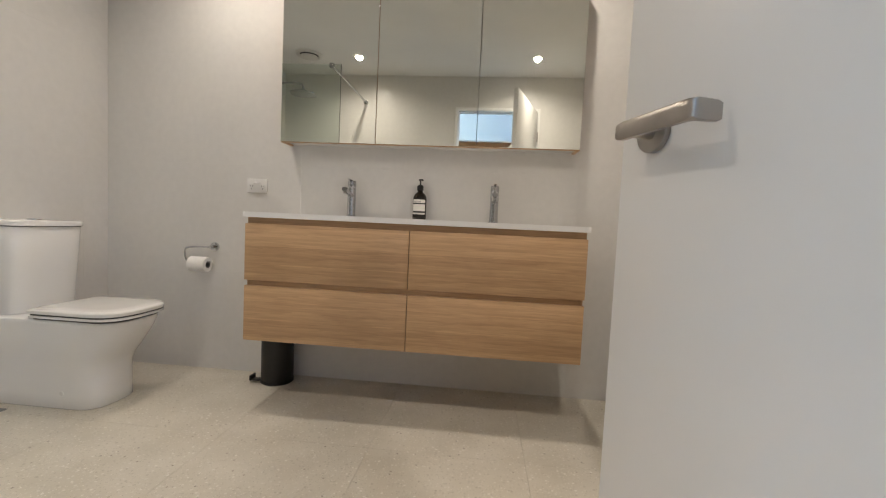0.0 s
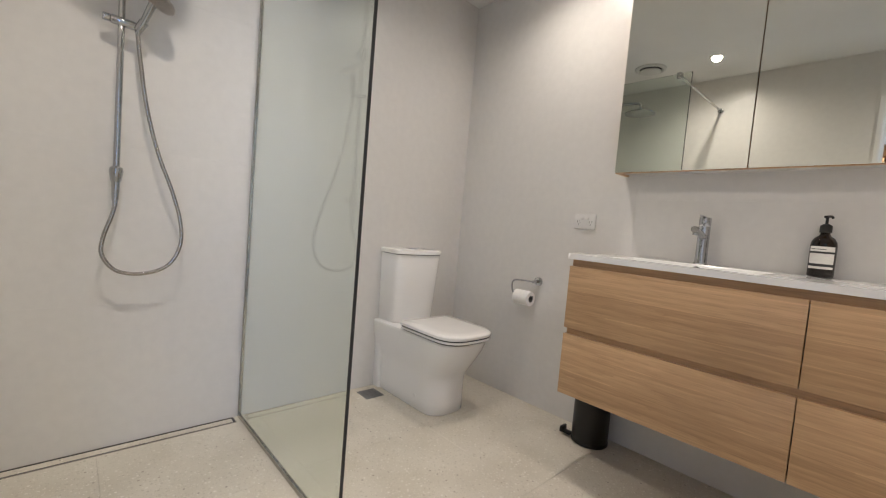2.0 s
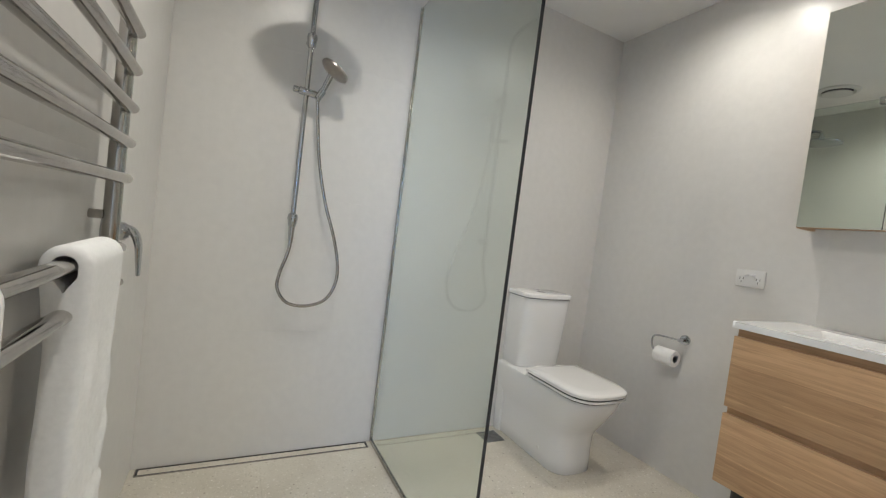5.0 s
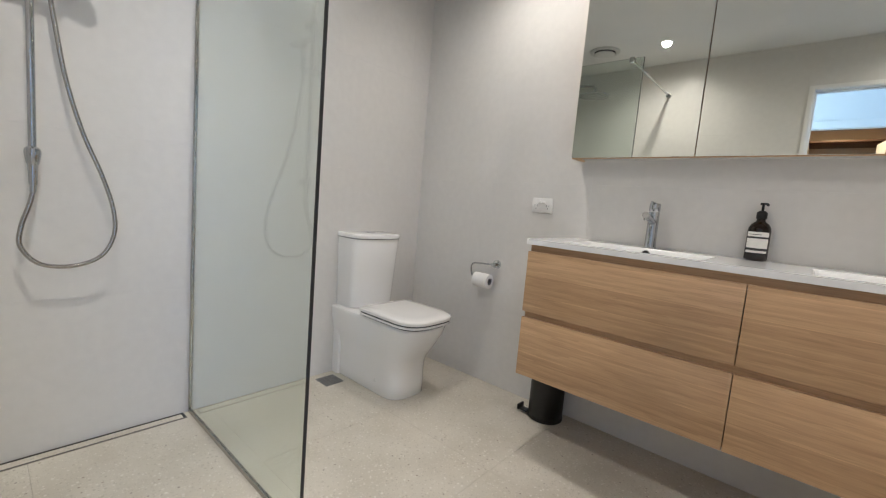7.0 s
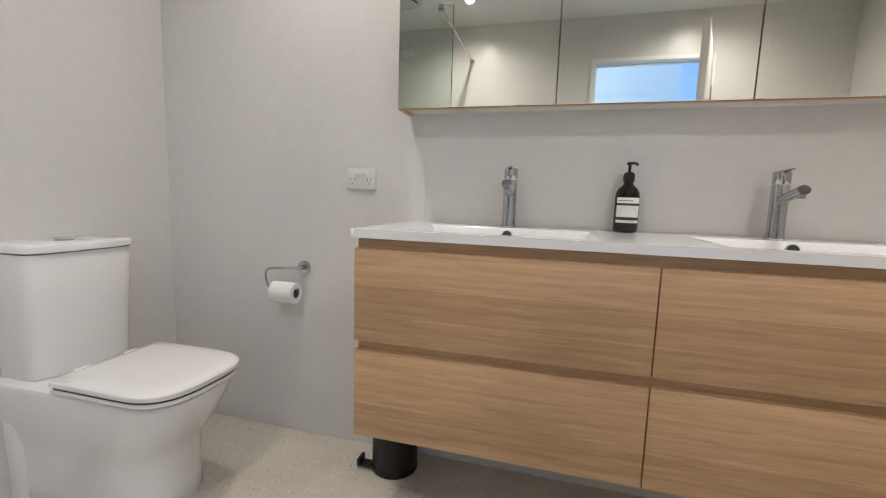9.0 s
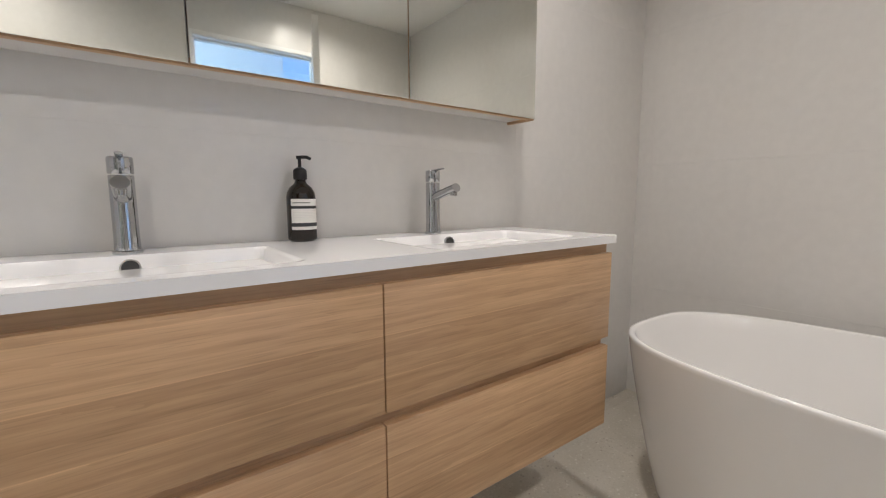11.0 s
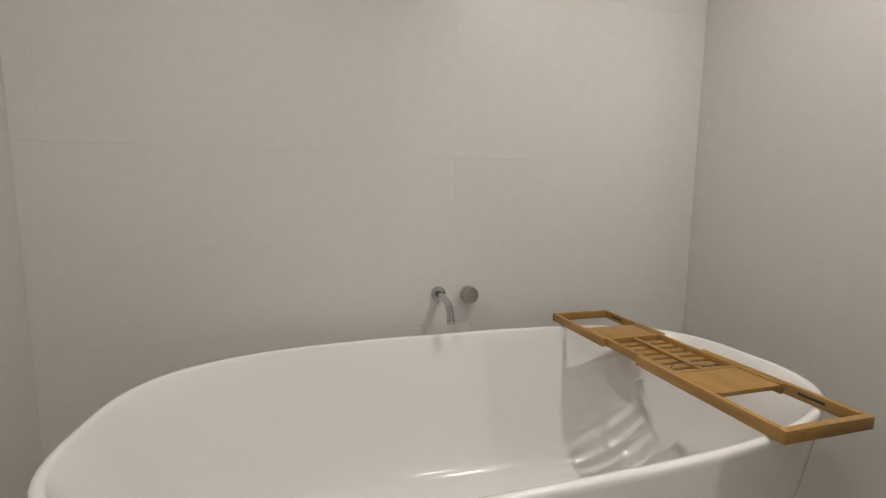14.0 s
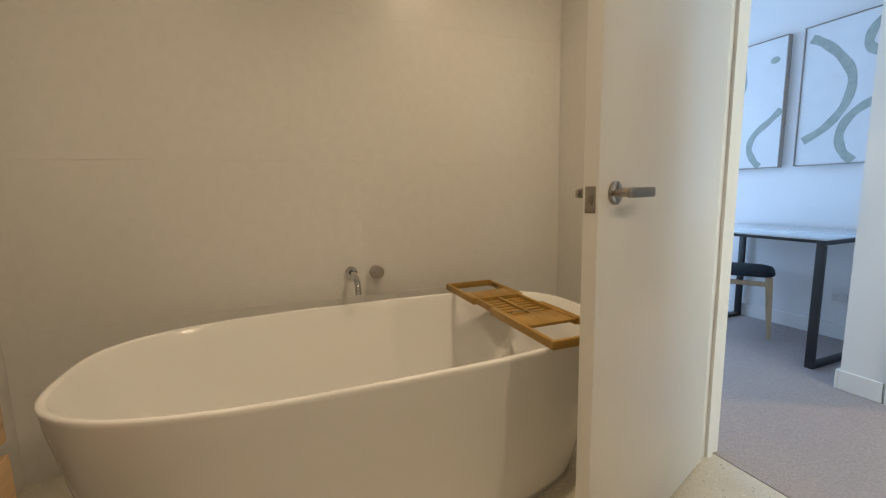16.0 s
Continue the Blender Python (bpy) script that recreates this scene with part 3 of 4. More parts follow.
def make_tap(x):
    y, z = 2.108, VTOP
    ob = thing("basin_tap", (x, y, z), "polished chrome single-lever basin mixer tap", "tap", "basin taps")
    part("base_ring", lathe([(0.0255, 0), (0.0255, 0.005), (0.023, 0.007)], (x, y, z)), M_CHROME, ob)
    part("body", lathe([(0.0225, 0.004), (0.0215, 0.03), (0.0210, 0.148), (0.0205, 0.153)], (x, y, z)), M_CHROME, ob)
    part("cap", lathe([(0.0200, 0.155), (0.0215, 0.157), (0.0215, 0.184), (0.020, 0.188), (0.001, 0.188)], (x, y, z)), M_CHROME, ob)
    part("spout", tube(smooth_path([(x, y - 0.005, z + 0.108), (x, y - 0.05, z + 0.120), (x, y - 0.115, z + 0.136)], 4), 0.0145, 16, flat=0.85), M_CHROME, ob)
    part("nozzle", rod((x, y - 0.104, z + 0.132), (x, y - 0.103, z + 0.114), 0.0105, 0.0095), M_CHROME, ob)
    part("lever", tube([(x, y + 0.014, z + 0.1885), (x, y - 0.018, z + 0.1895), (x, y - 0.052, z + 0.1915)], 0.0068, 12, flat=0.42), M_CHROME, ob)
    return ob


_tap = make_tap(-0.678)
copy_thing(_tap, pose(0.063, 2.108, VTOP))

# soap bottle
BX, BY = -0.322, 2.138
soap = thing("soap_bottle", (BX, BY, VTOP), "dark amber pump soap bottle with a cream label", "soap bottle", turn=0)
part("bottle", lathe([(0.030, 0.0), (0.0345, 0.004), (0.0355, 0.010), (0.0355, 0.108), (0.0335, 0.122), (0.0265, 0.135), (0.0165, 0.143), (0.013, 0.150), (0.013, 0.160)], (BX, BY, VTOP), 40), M_AMBER, soap)
part("collar", lathe([(0.0155, 0.154), (0.0165, 0.156), (0.0165, 0.176), (0.014, 0.180), (0.008, 0.184)], (BX, BY, VTOP)), M_BLACK, soap, "black screw collar")
part("pump_stem", rod((BX, BY, VTOP + 0.182), (BX, BY, VTOP + 0.207), 0.0042), M_BLACK, soap, "black pump stem")
part("pump_head", tube([(BX - 0.008, BY, VTOP + 0.2085), (BX + 0.004, BY - 0.004, VTOP + 0.2095), (BX + 0.012, BY - 0.020, VTOP + 0.2085), (BX + 0.016, BY - 0.030, VTOP + 0.204)], 0.0042, 12), M_BLACK, soap, "black pump nozzle")


def wrap(r, a0, a1, z0, z1, n=20):
    rows = []
    for z in (z0, z1):
        rows.append([Vector((BX + r * math.cos(radians(a0 + (a1 - a0) * i / n)), BY + r * math.sin(radians(a0 + (a1 - a0) * i / n)), VTOP + z)) for i in range(n + 1)])
    return loft(rows, False, False, closed=False)


_l = part("label", wrap(0.0359, 210, 330, 0.030, 0.106), M_LABEL, soap, "cream printed label with black bands")
for _z0, _z1 in ((0.038, 0.047), (0.082, 0.089)):
    part("band", wrap(0.0362, 210, 330, _z0, _z1), M_INK, _l, "black printed band")
for _i, (_z, _a, _w) in enumerate(((0.0955, 218, 70), (0.0925, 218, 40), (0.0765, 218, 96), (0.0725, 218, 88), (0.0685, 218, 98), (0.0645, 218, 80), (0.0605, 218, 94), (0.0565, 218, 60), (0.0345, 218, 84))):
    part("text_line", wrap(0.0361, _a, _a + _w, _z, _z + 0.0011 if _i else _z + 0.002), M_INK if _i == 0 else M_GROUT, _l, "line of small illegible print")

# mirror cabinet
CX0, CX1, CY, CZ0, CZ1 = -1.052, 0.460, 2.065, 1.272, 2.092
cab = thing("mirror_cabinet", (-0.3, NORTH, CZ0), "wall-hung mirror cabinet with three mirrored doors", "cabinet")
for _x0, _x1 in ((CX0, CX0 + 0.016), (CX1 - 0.016, CX1)):
    part("side_panel", box(_x0, _x1, CY + 0.004, NORTH - 0.001, CZ0 - 0.004, CZ1, 0.001), M_OAK, cab, "light oak side panel")
part("bottom_panel", box(CX0 + 0.016, CX1 - 0.016, CY + 0.022, NORTH - 0.001, CZ0 + 0.004, CZ0 + 0.020), M_PLATE, cab, "white underside panel")
part("top_panel", box(CX0 + 0.016, CX1 - 0.016, CY + 0.022, NORTH - 0.001, CZ1 - 0.016, CZ1), M_PLATE, cab, "white top panel")
part("front_rail", box(CX0 + 0.016, CX1 - 0.016, CY + 0.006, CY + 0.022, CZ0 - 0.003, CZ0 + 0.012), M_OAK, cab, "light oak edging under the doors")
for _x0, _x1 in ((CX0, -0.5535), (-0.5505, -0.0435), (-0.0405, CX1)):
    _d = part("mirror_door", box(_x0, _x1, CY, CY + 0.0035, CZ0, CZ1, 0.0008, 1), M_MIRROR, cab, "mirrored door", smooth=False)
    part("door_backing", box(_x0 + 0.001, _x1 - 0.001, CY + 0.0045, CY + 0.020, CZ0 + 0.013, CZ1 - 0.002), M_OAK, _d, "oak door backing")

# power point
def make_socket(name, x, y, z, face, label):
    """A double outlet, 118 x 76 mm; face +1 looks to -y, -1 to +y."""
    s = -face
    ob = thing(name, (x, y, z), label, "socket")
    part("plate", box(x - 0.058, x + 0.058, y, y + s * 0.009, z - 0.038, z + 0.038, 0.003), M_PLATE, ob)
    for k in (-1, 1):
        part("rocker_switch", box(x + k * 0.013 - 0.0085, x + k * 0.013 + 0.0085, y + s * 0.009, y + s * 0.013, z + 0.010, z + 0.024, 0.002), M_PLATE, ob, "white rocker switch")
        b = box(x + k * 0.033 - 0.008, x + k * 0.033 - 0.006, y + s * 0.008, y + s * 0.0096, z - 0.006, z + 0.004)
        box(x + k * 0.033 + 0.006, x + k * 0.033 + 0.008, y + s * 0.008, y + s * 0.0096, z - 0.006, z + 0.004, into=b)
        box(x + k * 0.033 - 0.001, x + k * 0.033 + 0.001, y + s * 0.008, y + s * 0.0096, z - 0.020, z - 0.011, into=b)
        part("slots", b, M_DARKGREY, ob, "dark plug slots", smooth=False)
    return ob


make_socket("power_socket", -1.236, NORTH, 1.046, 1, "white double power outlet on the tiled wall")

# paper holder
PX, PZ = -1.479, 0.698
holder = thing("paper_holder", (PX, NORTH, PZ), "chrome toilet paper holder on the tiled wall", "paper holder")
part("rose", rod((PX, NORTH, PZ), (PX, NORTH - 0.014, PZ), 0.025, bevel=0.003), M_CHROME, holder)
part("neck", rod((PX, NORTH - 0.010, PZ), (PX, NORTH - 0.058, PZ), 0.010, 0.008), M_CHROME, holder)
part("arm", tube(smooth_path([(PX + 0.012, NORTH - 0.055, PZ), (PX - 0.06, NORTH - 0.055, PZ - 0.002), (PX - 0.125, NORTH - 0.055, PZ - 0.008), (PX - 0.142, NORTH - 0.055, PZ - 0.03), (PX - 0.136, NORTH - 0.055, PZ - 0.070), (PX - 0.118, NORTH - 0.055, PZ - 0.082), (PX - 0.06, NORTH - 0.055, PZ - 0.083), (PX + 0.006, NORTH - 0.055, PZ - 0.083)], 5), 0.0048, 10), M_CHROME, holder)
roll = thing("toilet_roll", (PX - 0.055, NORTH - 0.055, PZ - 0.083), "partly used white toilet paper roll", "toilet paper")
_c, _rings = Vector((0, NORTH - 0.055, PZ - 0.098)), []
for _x, _r in ((PX - 0.105, 0.020), (PX - 0.105, 0.038), (PX - 0.103, 0.040), (PX - 0.007, 0.040), (PX - 0.005, 0.038), (PX - 0.005, 0.020)):
    _rings.append(circle((_x, _c.y, _c.z), (0, 1, 0), (0, 0, 1), _r, 36))
_b = loft(_rings + [_rings[0]], False, False)
part("paper", _b, M_PAPER, roll)
part("core", loft([circle((x, _c.y, _c.z), (0, 1, 0), (0, 0, 1), r, 28) for x, r in ((PX - 0.104, 0.0195), (PX - 0.006, 0.0195), (PX - 0.006, 0.0180), (PX - 0.104, 0.0180))], False, False), M_GRATE, roll, "grey cardboard core")
part("loose_sheet", loft([[Vector((PX - 0.103 + 0.094 * u, _c.y - 0.0405 * math.cos(a), _c.z + 0.041 * math.sin(a) + 0.002)) for u in (0, 0.33, 0.66, 1)] for a in (1.5, 1.1, 0.7, 0.3, 0.0, -0.25)], False, False, closed=False), M_PAPER, roll, "folded loose end")

# pedal bin under the vanity
QX, QY = -1.048, 2.085
pbin = thing("pedal_bin", (QX, QY, 0), "small black pedal bin with a white liner", "bin")
part("body", lathe([(0.078, 0.012), (0.082, 0.018), (0.082, 0.268), (0.080, 0.270), (0.078, 0.262)], (QX, QY, 0), 40), M_BLACK, pbin)
part("foot_ring", lathe([(0.080, 0.0), (0.084, 0.003), (0.084, 0.016), (0.080, 0.018)], (QX, QY, 0), 40), M_BLACK, pbin)
part("liner", lathe([(0.0835, 0.256), (0.0845, 0.270), (0.081, 0.276), (0.079, 0.272)], (QX, QY, 0), 40), M_PAPER, pbin, "white bag liner over the rim")
part("lid", lathe([(0.082, 0.277), (0.083, 0.283), (0.074, 0.298), (0.040, 0.308), (0.001, 0.311)], (QX, QY, 0), 40), M_BLACK, pbin)
part("lid_hinge", box(QX + 0.070, QX + 0.098, QY - 0.02, QY + 0.02, 0.245, 0.285, 0.004), M_BLACK, pbin)
_pd = part("pedal", box(QX - 0.118, QX - 0.072, QY - 0.058, QY - 0.018, 0.012, 0.019, 0.003), M_BLACK, pbin)
part("pedal_tread", box(QX - 0.124, QX - 0.112, QY - 0.062, QY - 0.014, 0.012, 0.040, 0.003), M_BLACK, _pd)

# ---------------------------------------------------------------- toilet
TY = 1.712
toilet = thing("toilet", (-1.820, TY, 0), "white ceramic back-to-wall toilet with the lid down", "toilet")
_rings = []
for _z, _hw, _x1, _d in ((0.0, 0.124, -1.618, 0.115), (0.004, 0.127, -1.614, 0.115), (0.06, 0.127, -1.616, 0.115), (0.13, 0.127, -1.618, 0.115), (0.18, 0.129, -1.613, 0.12), (0.215, 0.135, -1.597, 0.13), (0.25, 0.144, -1.572, 0.14), (0.30, 0.154, -1.540, 0.16), (0.345, 0.161, -1.514, 0.17), (0.380, 0.164, -1.500, 0.175), (0.394, 0.164, -1.497, 0.175), (0.398, 0.161, -1.501, 0.175)):
    _rings.append(dshape(WEST + 0.001, _x1, TY, _hw, _z, _d, 2.8))
part("pan", loft(_rings), M_CERAMIC, toilet, angle=55)
part("plinth_return", loft([dshape(WEST + 0.001, -2.075, TY, w, z, 0.03, 3.0, 12) for z, w in ((0.0, 0.140), (0.28, 0.146), (0.392, 0.160))]), M_CERAMIC, toilet)
_rings = []
for _z, _in in ((0.4060, 0.004), (0.4070, 0.0005), (0.4155, 0.0), (0.4175, 0.003)):
    _rings.append(dshape(-1.872, -1.482 - _in, TY, 0.174 - _in, _z, 0.16, 3.1))
part("seat", loft(_rings), M_CERAMIC, toilet)
# dark sheets fill both gaps and stand in for the shade there
part("seat_shade", loft([dshape(-1.865, -1.500, TY, 0.159, z, 0.16, 3.1) for z in (0.3965, 0.4075)]), M_DARKGREY, toilet, "dark sheet standing in for shade between pan and seat")
part("lid_shade", loft([dshape(-1.865, -1.4855, TY, 0.1712, z, 0.16, 3.1) for z in (0.4170, 0.4245)]), M_DARKGREY, toilet, "dark sheet standing in for shade between seat and lid")
_rings = []
for _z, _in in ((0.4240, 0.003), (0.4248, 0.0005), (0.4375, 0.0), (0.443, 0.004), (0.447, 0.016), (0.449, 0.06)):
    _rings.append(dshape(-1.878 + _in * 0.5, -1.481 - _in, TY, 0.175 - _in, _z, 0.16 - _in * 0.5, 3.1))
part("lid", loft(_rings), M_CERAMIC, toilet)
for _k in (-0.075, 0.075):
    part("hinge", rod((-1.895, TY + _k - 0.022, 0.428), (-1.895, TY + _k + 0.022, 0.428), 0.013, bevel=0.003), M_CERAMIC, toilet)
_rings = []
for _z, _hw, _x1 in ((0.398, 0.146, -1.987), (0.404, 0.149, -1.981), (0.60, 0.155, -1.969), (0.782, 0.160, -1.957), (0.786, 0.158, -1.959)):
    _rings.append(dshape(WEST + 0.001, _x1, TY + 0.014, _hw, _z, 0.06, 3.0, 16))
part("cistern", loft(_rings), M_CERAMIC, toilet)
_rings = []
for _z, _in in ((0.7885, 0.003), (0.791, 0.0), (0.806, 0.0), (0.812, 0.004), (0.815, 0.014)):
    _rings.append(dshape(WEST + 0.001, -1.949 - _in, TY + 0.014, 0.166 - _in, _z, 0.065, 3.0, 16))
part("cistern_lid", loft(_rings), M_CERAMIC, toilet)
# shade below the overhanging cistern lid, put in as a dark strip
part("cistern_lid_shade", loft([dshape(WEST + 0.001, -1.9565, TY + 0.014, 0.1595, z, 0.06, 3.0, 16) for z in (0.7855, 0.7895)]), M_DARKGREY, toilet, "dark strip standing in for shade under the cistern lid")
part("flush_button", lathe([(0.026, 0.814), (0.026, 0.818), (0.023, 0.820), (0.001, 0.820)], (-2.045, TY, 0)), M_CHROME, toilet, "chrome flush button")
part("fixing_cap", rod((-1.770, TY - 0.130, 0.07), (-1.770, TY - 0.1245, 0.07), 0.009), M_PLATE, toilet, "small fixing cap")

# floor waste
GX, GY = -2.037, 1.490
waste = thing("floor_waste", (GX, GY, 0), "square grey floor drain grate", "floor drain")
part("frame", box(GX - 0.056, GX + 0.056, GY - 0.056, GY + 0.056, -0.004, 0.0015, 0.001), M_GRATE, waste)
for _i in range(7):
    _x = GX - 0.042 + 0.014 * _i
    part("slat", box(_x - 0.005, _x + 0.005, GY - 0.047, GY + 0.047, 0.001, 0.003, 0.0005), M_GRATE, waste)

# ---------------------------------------------------------------- shower
GLY, GLX, GLZ = 0.838, -1.187, 2.130
screen = thing("shower_screen", (-1.73, GLY, 0), "frameless glass shower screen with dark edge strip", "shower screen")
_p = part("pane", box(WEST + 0.012, GLX, GLY - 0.005, GLY + 0.005, 0.012, GLZ, 0.0006, 1), M_GLASS, screen, "clear faintly green glass", smooth=False)
_p.visible_shadow = False
part("edge_strip", box(GLX, GLX + 0.002, GLY - 0.0052, GLY + 0.0052, 0.012, GLZ), M_DARKGREY, screen, "dark polished edge", smooth=False)
_b = box(WEST + 0.001, WEST + 0.014, GLY - 0.0095, GLY - 0.0055, 0.0, GLZ)
box(WEST + 0.001, WEST + 0.014, GLY + 0.0055, GLY + 0.0095, 0.0, GLZ, into=_b)
part("wall_channel", _b, M_STEEL, screen, "slim metal wall channel", smooth=False)
_b = box(WEST + 0.014, GLX + 0.004, GLY - 0.0095, GLY - 0.0055, -0.002, 0.016)
box(WEST + 0.014, GLX + 0.004, GLY + 0.0055, GLY + 0.0095, -0.002, 0.016, into=_b)
part("floor_channel", _b, M_STEEL, screen, "slim metal floor channel", smooth=False)
SBX = -1.263
part("brace_bar", rod((SBX, GLY - 0.006, GLZ - 0.012), (SBX, SOUTH + 0.008, GLZ - 0.012), 0.0085), M_CHROME, screen, "chrome brace bar to the wall")
part("glass_clamp", box(SBX - 0.016, SBX + 0.016, GLY - 0.026, GLY + 0.018, GLZ - 0.032, GLZ + 0.006, 0.003), M_CHROME, screen, "chrome glass clamp")
part("wall_flange", rod((SBX, SOUTH, GLZ - 0.012), (SBX, SOUTH + 0.020, GLZ - 0.012), 0.020, bevel=0.003), M_CHROME, screen, "chrome wall flange")

RX, RY = -2.080, 0.349
shower = thing("shower_rail", (RX, RY, 1.05), "chrome twin shower on a wall rail with rain head", "shower")
part("riser", tube(smooth_path([(RX, RY, 1.045), (RX, RY, 1.5), (RX, RY, 1.98), (RX + 0.012, RY, 2.090), (RX + 0.07, RY, 2.135), (RX + 0.16, RY, 2.140), (-1.78, RY - 0.002, 2.134), (-1.732, RY - 0.004, 2.122), (-1.723, RY - 0.004, 2.092)], 8), 0.0105, 16), M_CHROME, shower)
part("rain_head", lathe([(0.012, 0.060), (0.016, 0.045), (0.024, 0.034), (0.030, 0.022), (0.06, 0.018), (0.116, 0.010), (0.122, 0.006), (0.121, 0.002), (0.112, 0.0), (0.001, -0.001)], (-1.723, RY - 0.004, 2.036), 48), M_CHROME, shower, "round chrome rain head")
for _z, _h in ((1.812, 0.020), (1.060, 0.018)):
    part("wall_bracket", rod((WEST, RY, _z), (RX + 0.004, RY, _z), 0.0165, 0.0145, bevel=0.002), M_CHROME, shower)
    part("bracket_sleeve", lathe([(0.0115, -_h - 0.020), (0.0165, -_h - 0.012), (0.0195, -0.010), (0.0215, 0.004), (0.0195, 0.016), (0.0125, 0.022)], (RX, RY, _z)), M_CHROME, shower)
part("outlet_elbow", rod((RX, RY, 0.960), (RX, RY, 1.050), 0.0105, 0.0145), M_CHROME, shower)
part("hose_nut", rod((RX, RY - 0.001, 0.937), (RX, RY, 0.967), 0.0085), M_CHROME, shower)
SZ = 1.594
_s = part("slider", rod((RX, RY - 0.030, SZ), (RX + 0.004, RY + 0.045, SZ - 0.006), 0.0155, bevel=0.003), M_CHROME, shower)
part("slider_knob", rod((RX, RY - 0.054, SZ + 0.001), (RX, RY - 0.030, SZ), 0.013, bevel=0.003), M_CHROME, _s)
part("slider_cone", rod((RX + 0.012, RY + 0.046, SZ - 0.018), (RX + 0.026, RY + 0.062, SZ + 0.014), 0.0135, 0.0155), M_CHROME, _s)
_ax = Vector((0.02, 0.52, 0.85)).normalized()
_w0 = Vector((RX + 0.010, RY + 0.046, SZ - 0.03))
_w1 = Vector((RX + 0.058, RY + 0.090, SZ + 0.088)) - _ax * 0.014
_wand = part("wand", rod(_w0, _w1, 0.0095, 0.0135), M_CHROME, shower, "chrome shower wand")
_u, _v = axes(_ax)
part("spray_head", loft([circle(_w1 + _ax * k, _u, _v, r, 40) for k, r in ((-0.006, 0.0135), (0.001, 0.020), (0.006, 0.036), (0.011, 0.050), (0.016, 0.0585), (0.017, 0.0575), (0.019, 0.0615), (0.026, 0.0625), (0.031, 0.060))]), M_NICKEL, _wand, "mushroom-shaped satin spray head")
part("spray_face", loft([circle(_w1 + _ax * k, _u, _v, r, 36) for k, r in ((0.0312, 0.054), (0.0332, 0.052))]), M_GRATE, _wand, "grey spray face")
part("hose", tube(smooth_path([(RX, RY, 0.943), (RX + 0.004, RY - 0.010, 0.895), (RX + 0.008, RY - 0.030, 0.825), (RX + 0.012, RY - 0.033, 0.760), (RX + 0.014, RY + 0.010, 0.702), (RX + 0.016, RY + 0.090, 0.690), (RX + 0.018, RY + 0.168, 0.722), (RX + 0.018, RY + 0.206, 0.800), (RX + 0.018, RY + 0.203, 0.895), (RX + 0.016, RY + 0.172, 1.01), (RX + 0.012, RY + 0.122, 1.15), (RX + 0.010, RY + 0.082, 1.31), (RX + 0.008, RY + 0.058, 1.47), _w0], 8), 0.0072, 12), M_STEEL, shower, "brushed steel hose")

# linear drain along the shower wall
drain = thing("linear_drain", (-2.11, 0.34, 0), "tile-insert linear shower drain with dark slots", "shower drain")
DX0, DX1, DY0, DY1 = -2.136, -2.084, -0.123, 0.808
part("tile_insert", box(DX0 + 0.009, DX1 - 0.009, DY0 + 0.009, DY1 - 0.009, -0.004, 0.0015, 0.001), M_FLOOR, drain, "terrazzo insert")
_b = box(DX0, DX1, DY0, DY1, -0.005, 0.0006)
part("channel", _b, M_DARKGREY, drain, "dark slot round the insert", smooth=False)
for _x0, _x1, _y0, _y1 in ((DX0 - 0.002, DX0 + 0.002, DY0, DY1), (DX1 - 0.002, DX1 + 0.002, DY0, DY1), (DX0 + 0.002, DX1 - 0.002, DY0 - 0.002, DY0 + 0.002), (DX0 + 0.002, DX1 - 0.002, DY1 - 0.002, DY1 + 0.002)):
    part("rim", box(_x0, _x1, _y0, _y1, -0.004, 0.002), M_STEEL, drain, "steel rim", smooth=False)

# mixer on the door wall
MX, MZ = -1.493, 0.986
mixer = thing("shower_mixer", (MX, SOUTH, MZ), "chrome wall mixer with a drooping lever", "mixer")
part("plate", rod((MX, SOUTH, MZ), (MX, SOUTH + 0.010, MZ), 0.055, bevel=0.003, n=36), M_CHROME, mixer)
part("dome", loft([circle((MX, SOUTH + 0.009 + k, MZ), (1, 0, 0), (0, 0, 1), r, 28) for k, r in ((0.0, 0.024), (0.018, 0.024), (0.030, 0.022), (0.038, 0.015), (0.041, 0.001))]), M_CHROME, mixer)
_spine = smooth_path([(MX, SOUTH + 0.036, MZ +0.008), (MX, SOUTH + 0.056, MZ +0.000), (MX, SOUTH + 0.068, MZ -0.030), (MX, SOUTH + 0.071, MZ -0.070), (MX, SOUTH + 0.073, MZ -0.108)], 5)
_leaf = []
for _i, _p in enumerate(_spine):
    _t = _i / (len(_spine) - 1)
    _hw, _th = 0.011 + 0.012 * math.sin(math.pi * min(1, 0.15 + _t * 0.80)), 0.0125 * (1 - 0.65 * _t)
    _d = (_spine[min(_i + 1, len(_spine) - 1)] - _spine[max(_i - 1, 0)]).normalized()
    _nn = Vector((1, 0, 0)).cross(_d)
    _leaf.append([_p + Vector((1, 0, 0)) * _hw * math.cos(a * math.pi / 7) + _nn * _th * math.sin(a * math.pi / 7) for a in range(14)])
part("lever", loft(_leaf), M_CHROME, mixer)

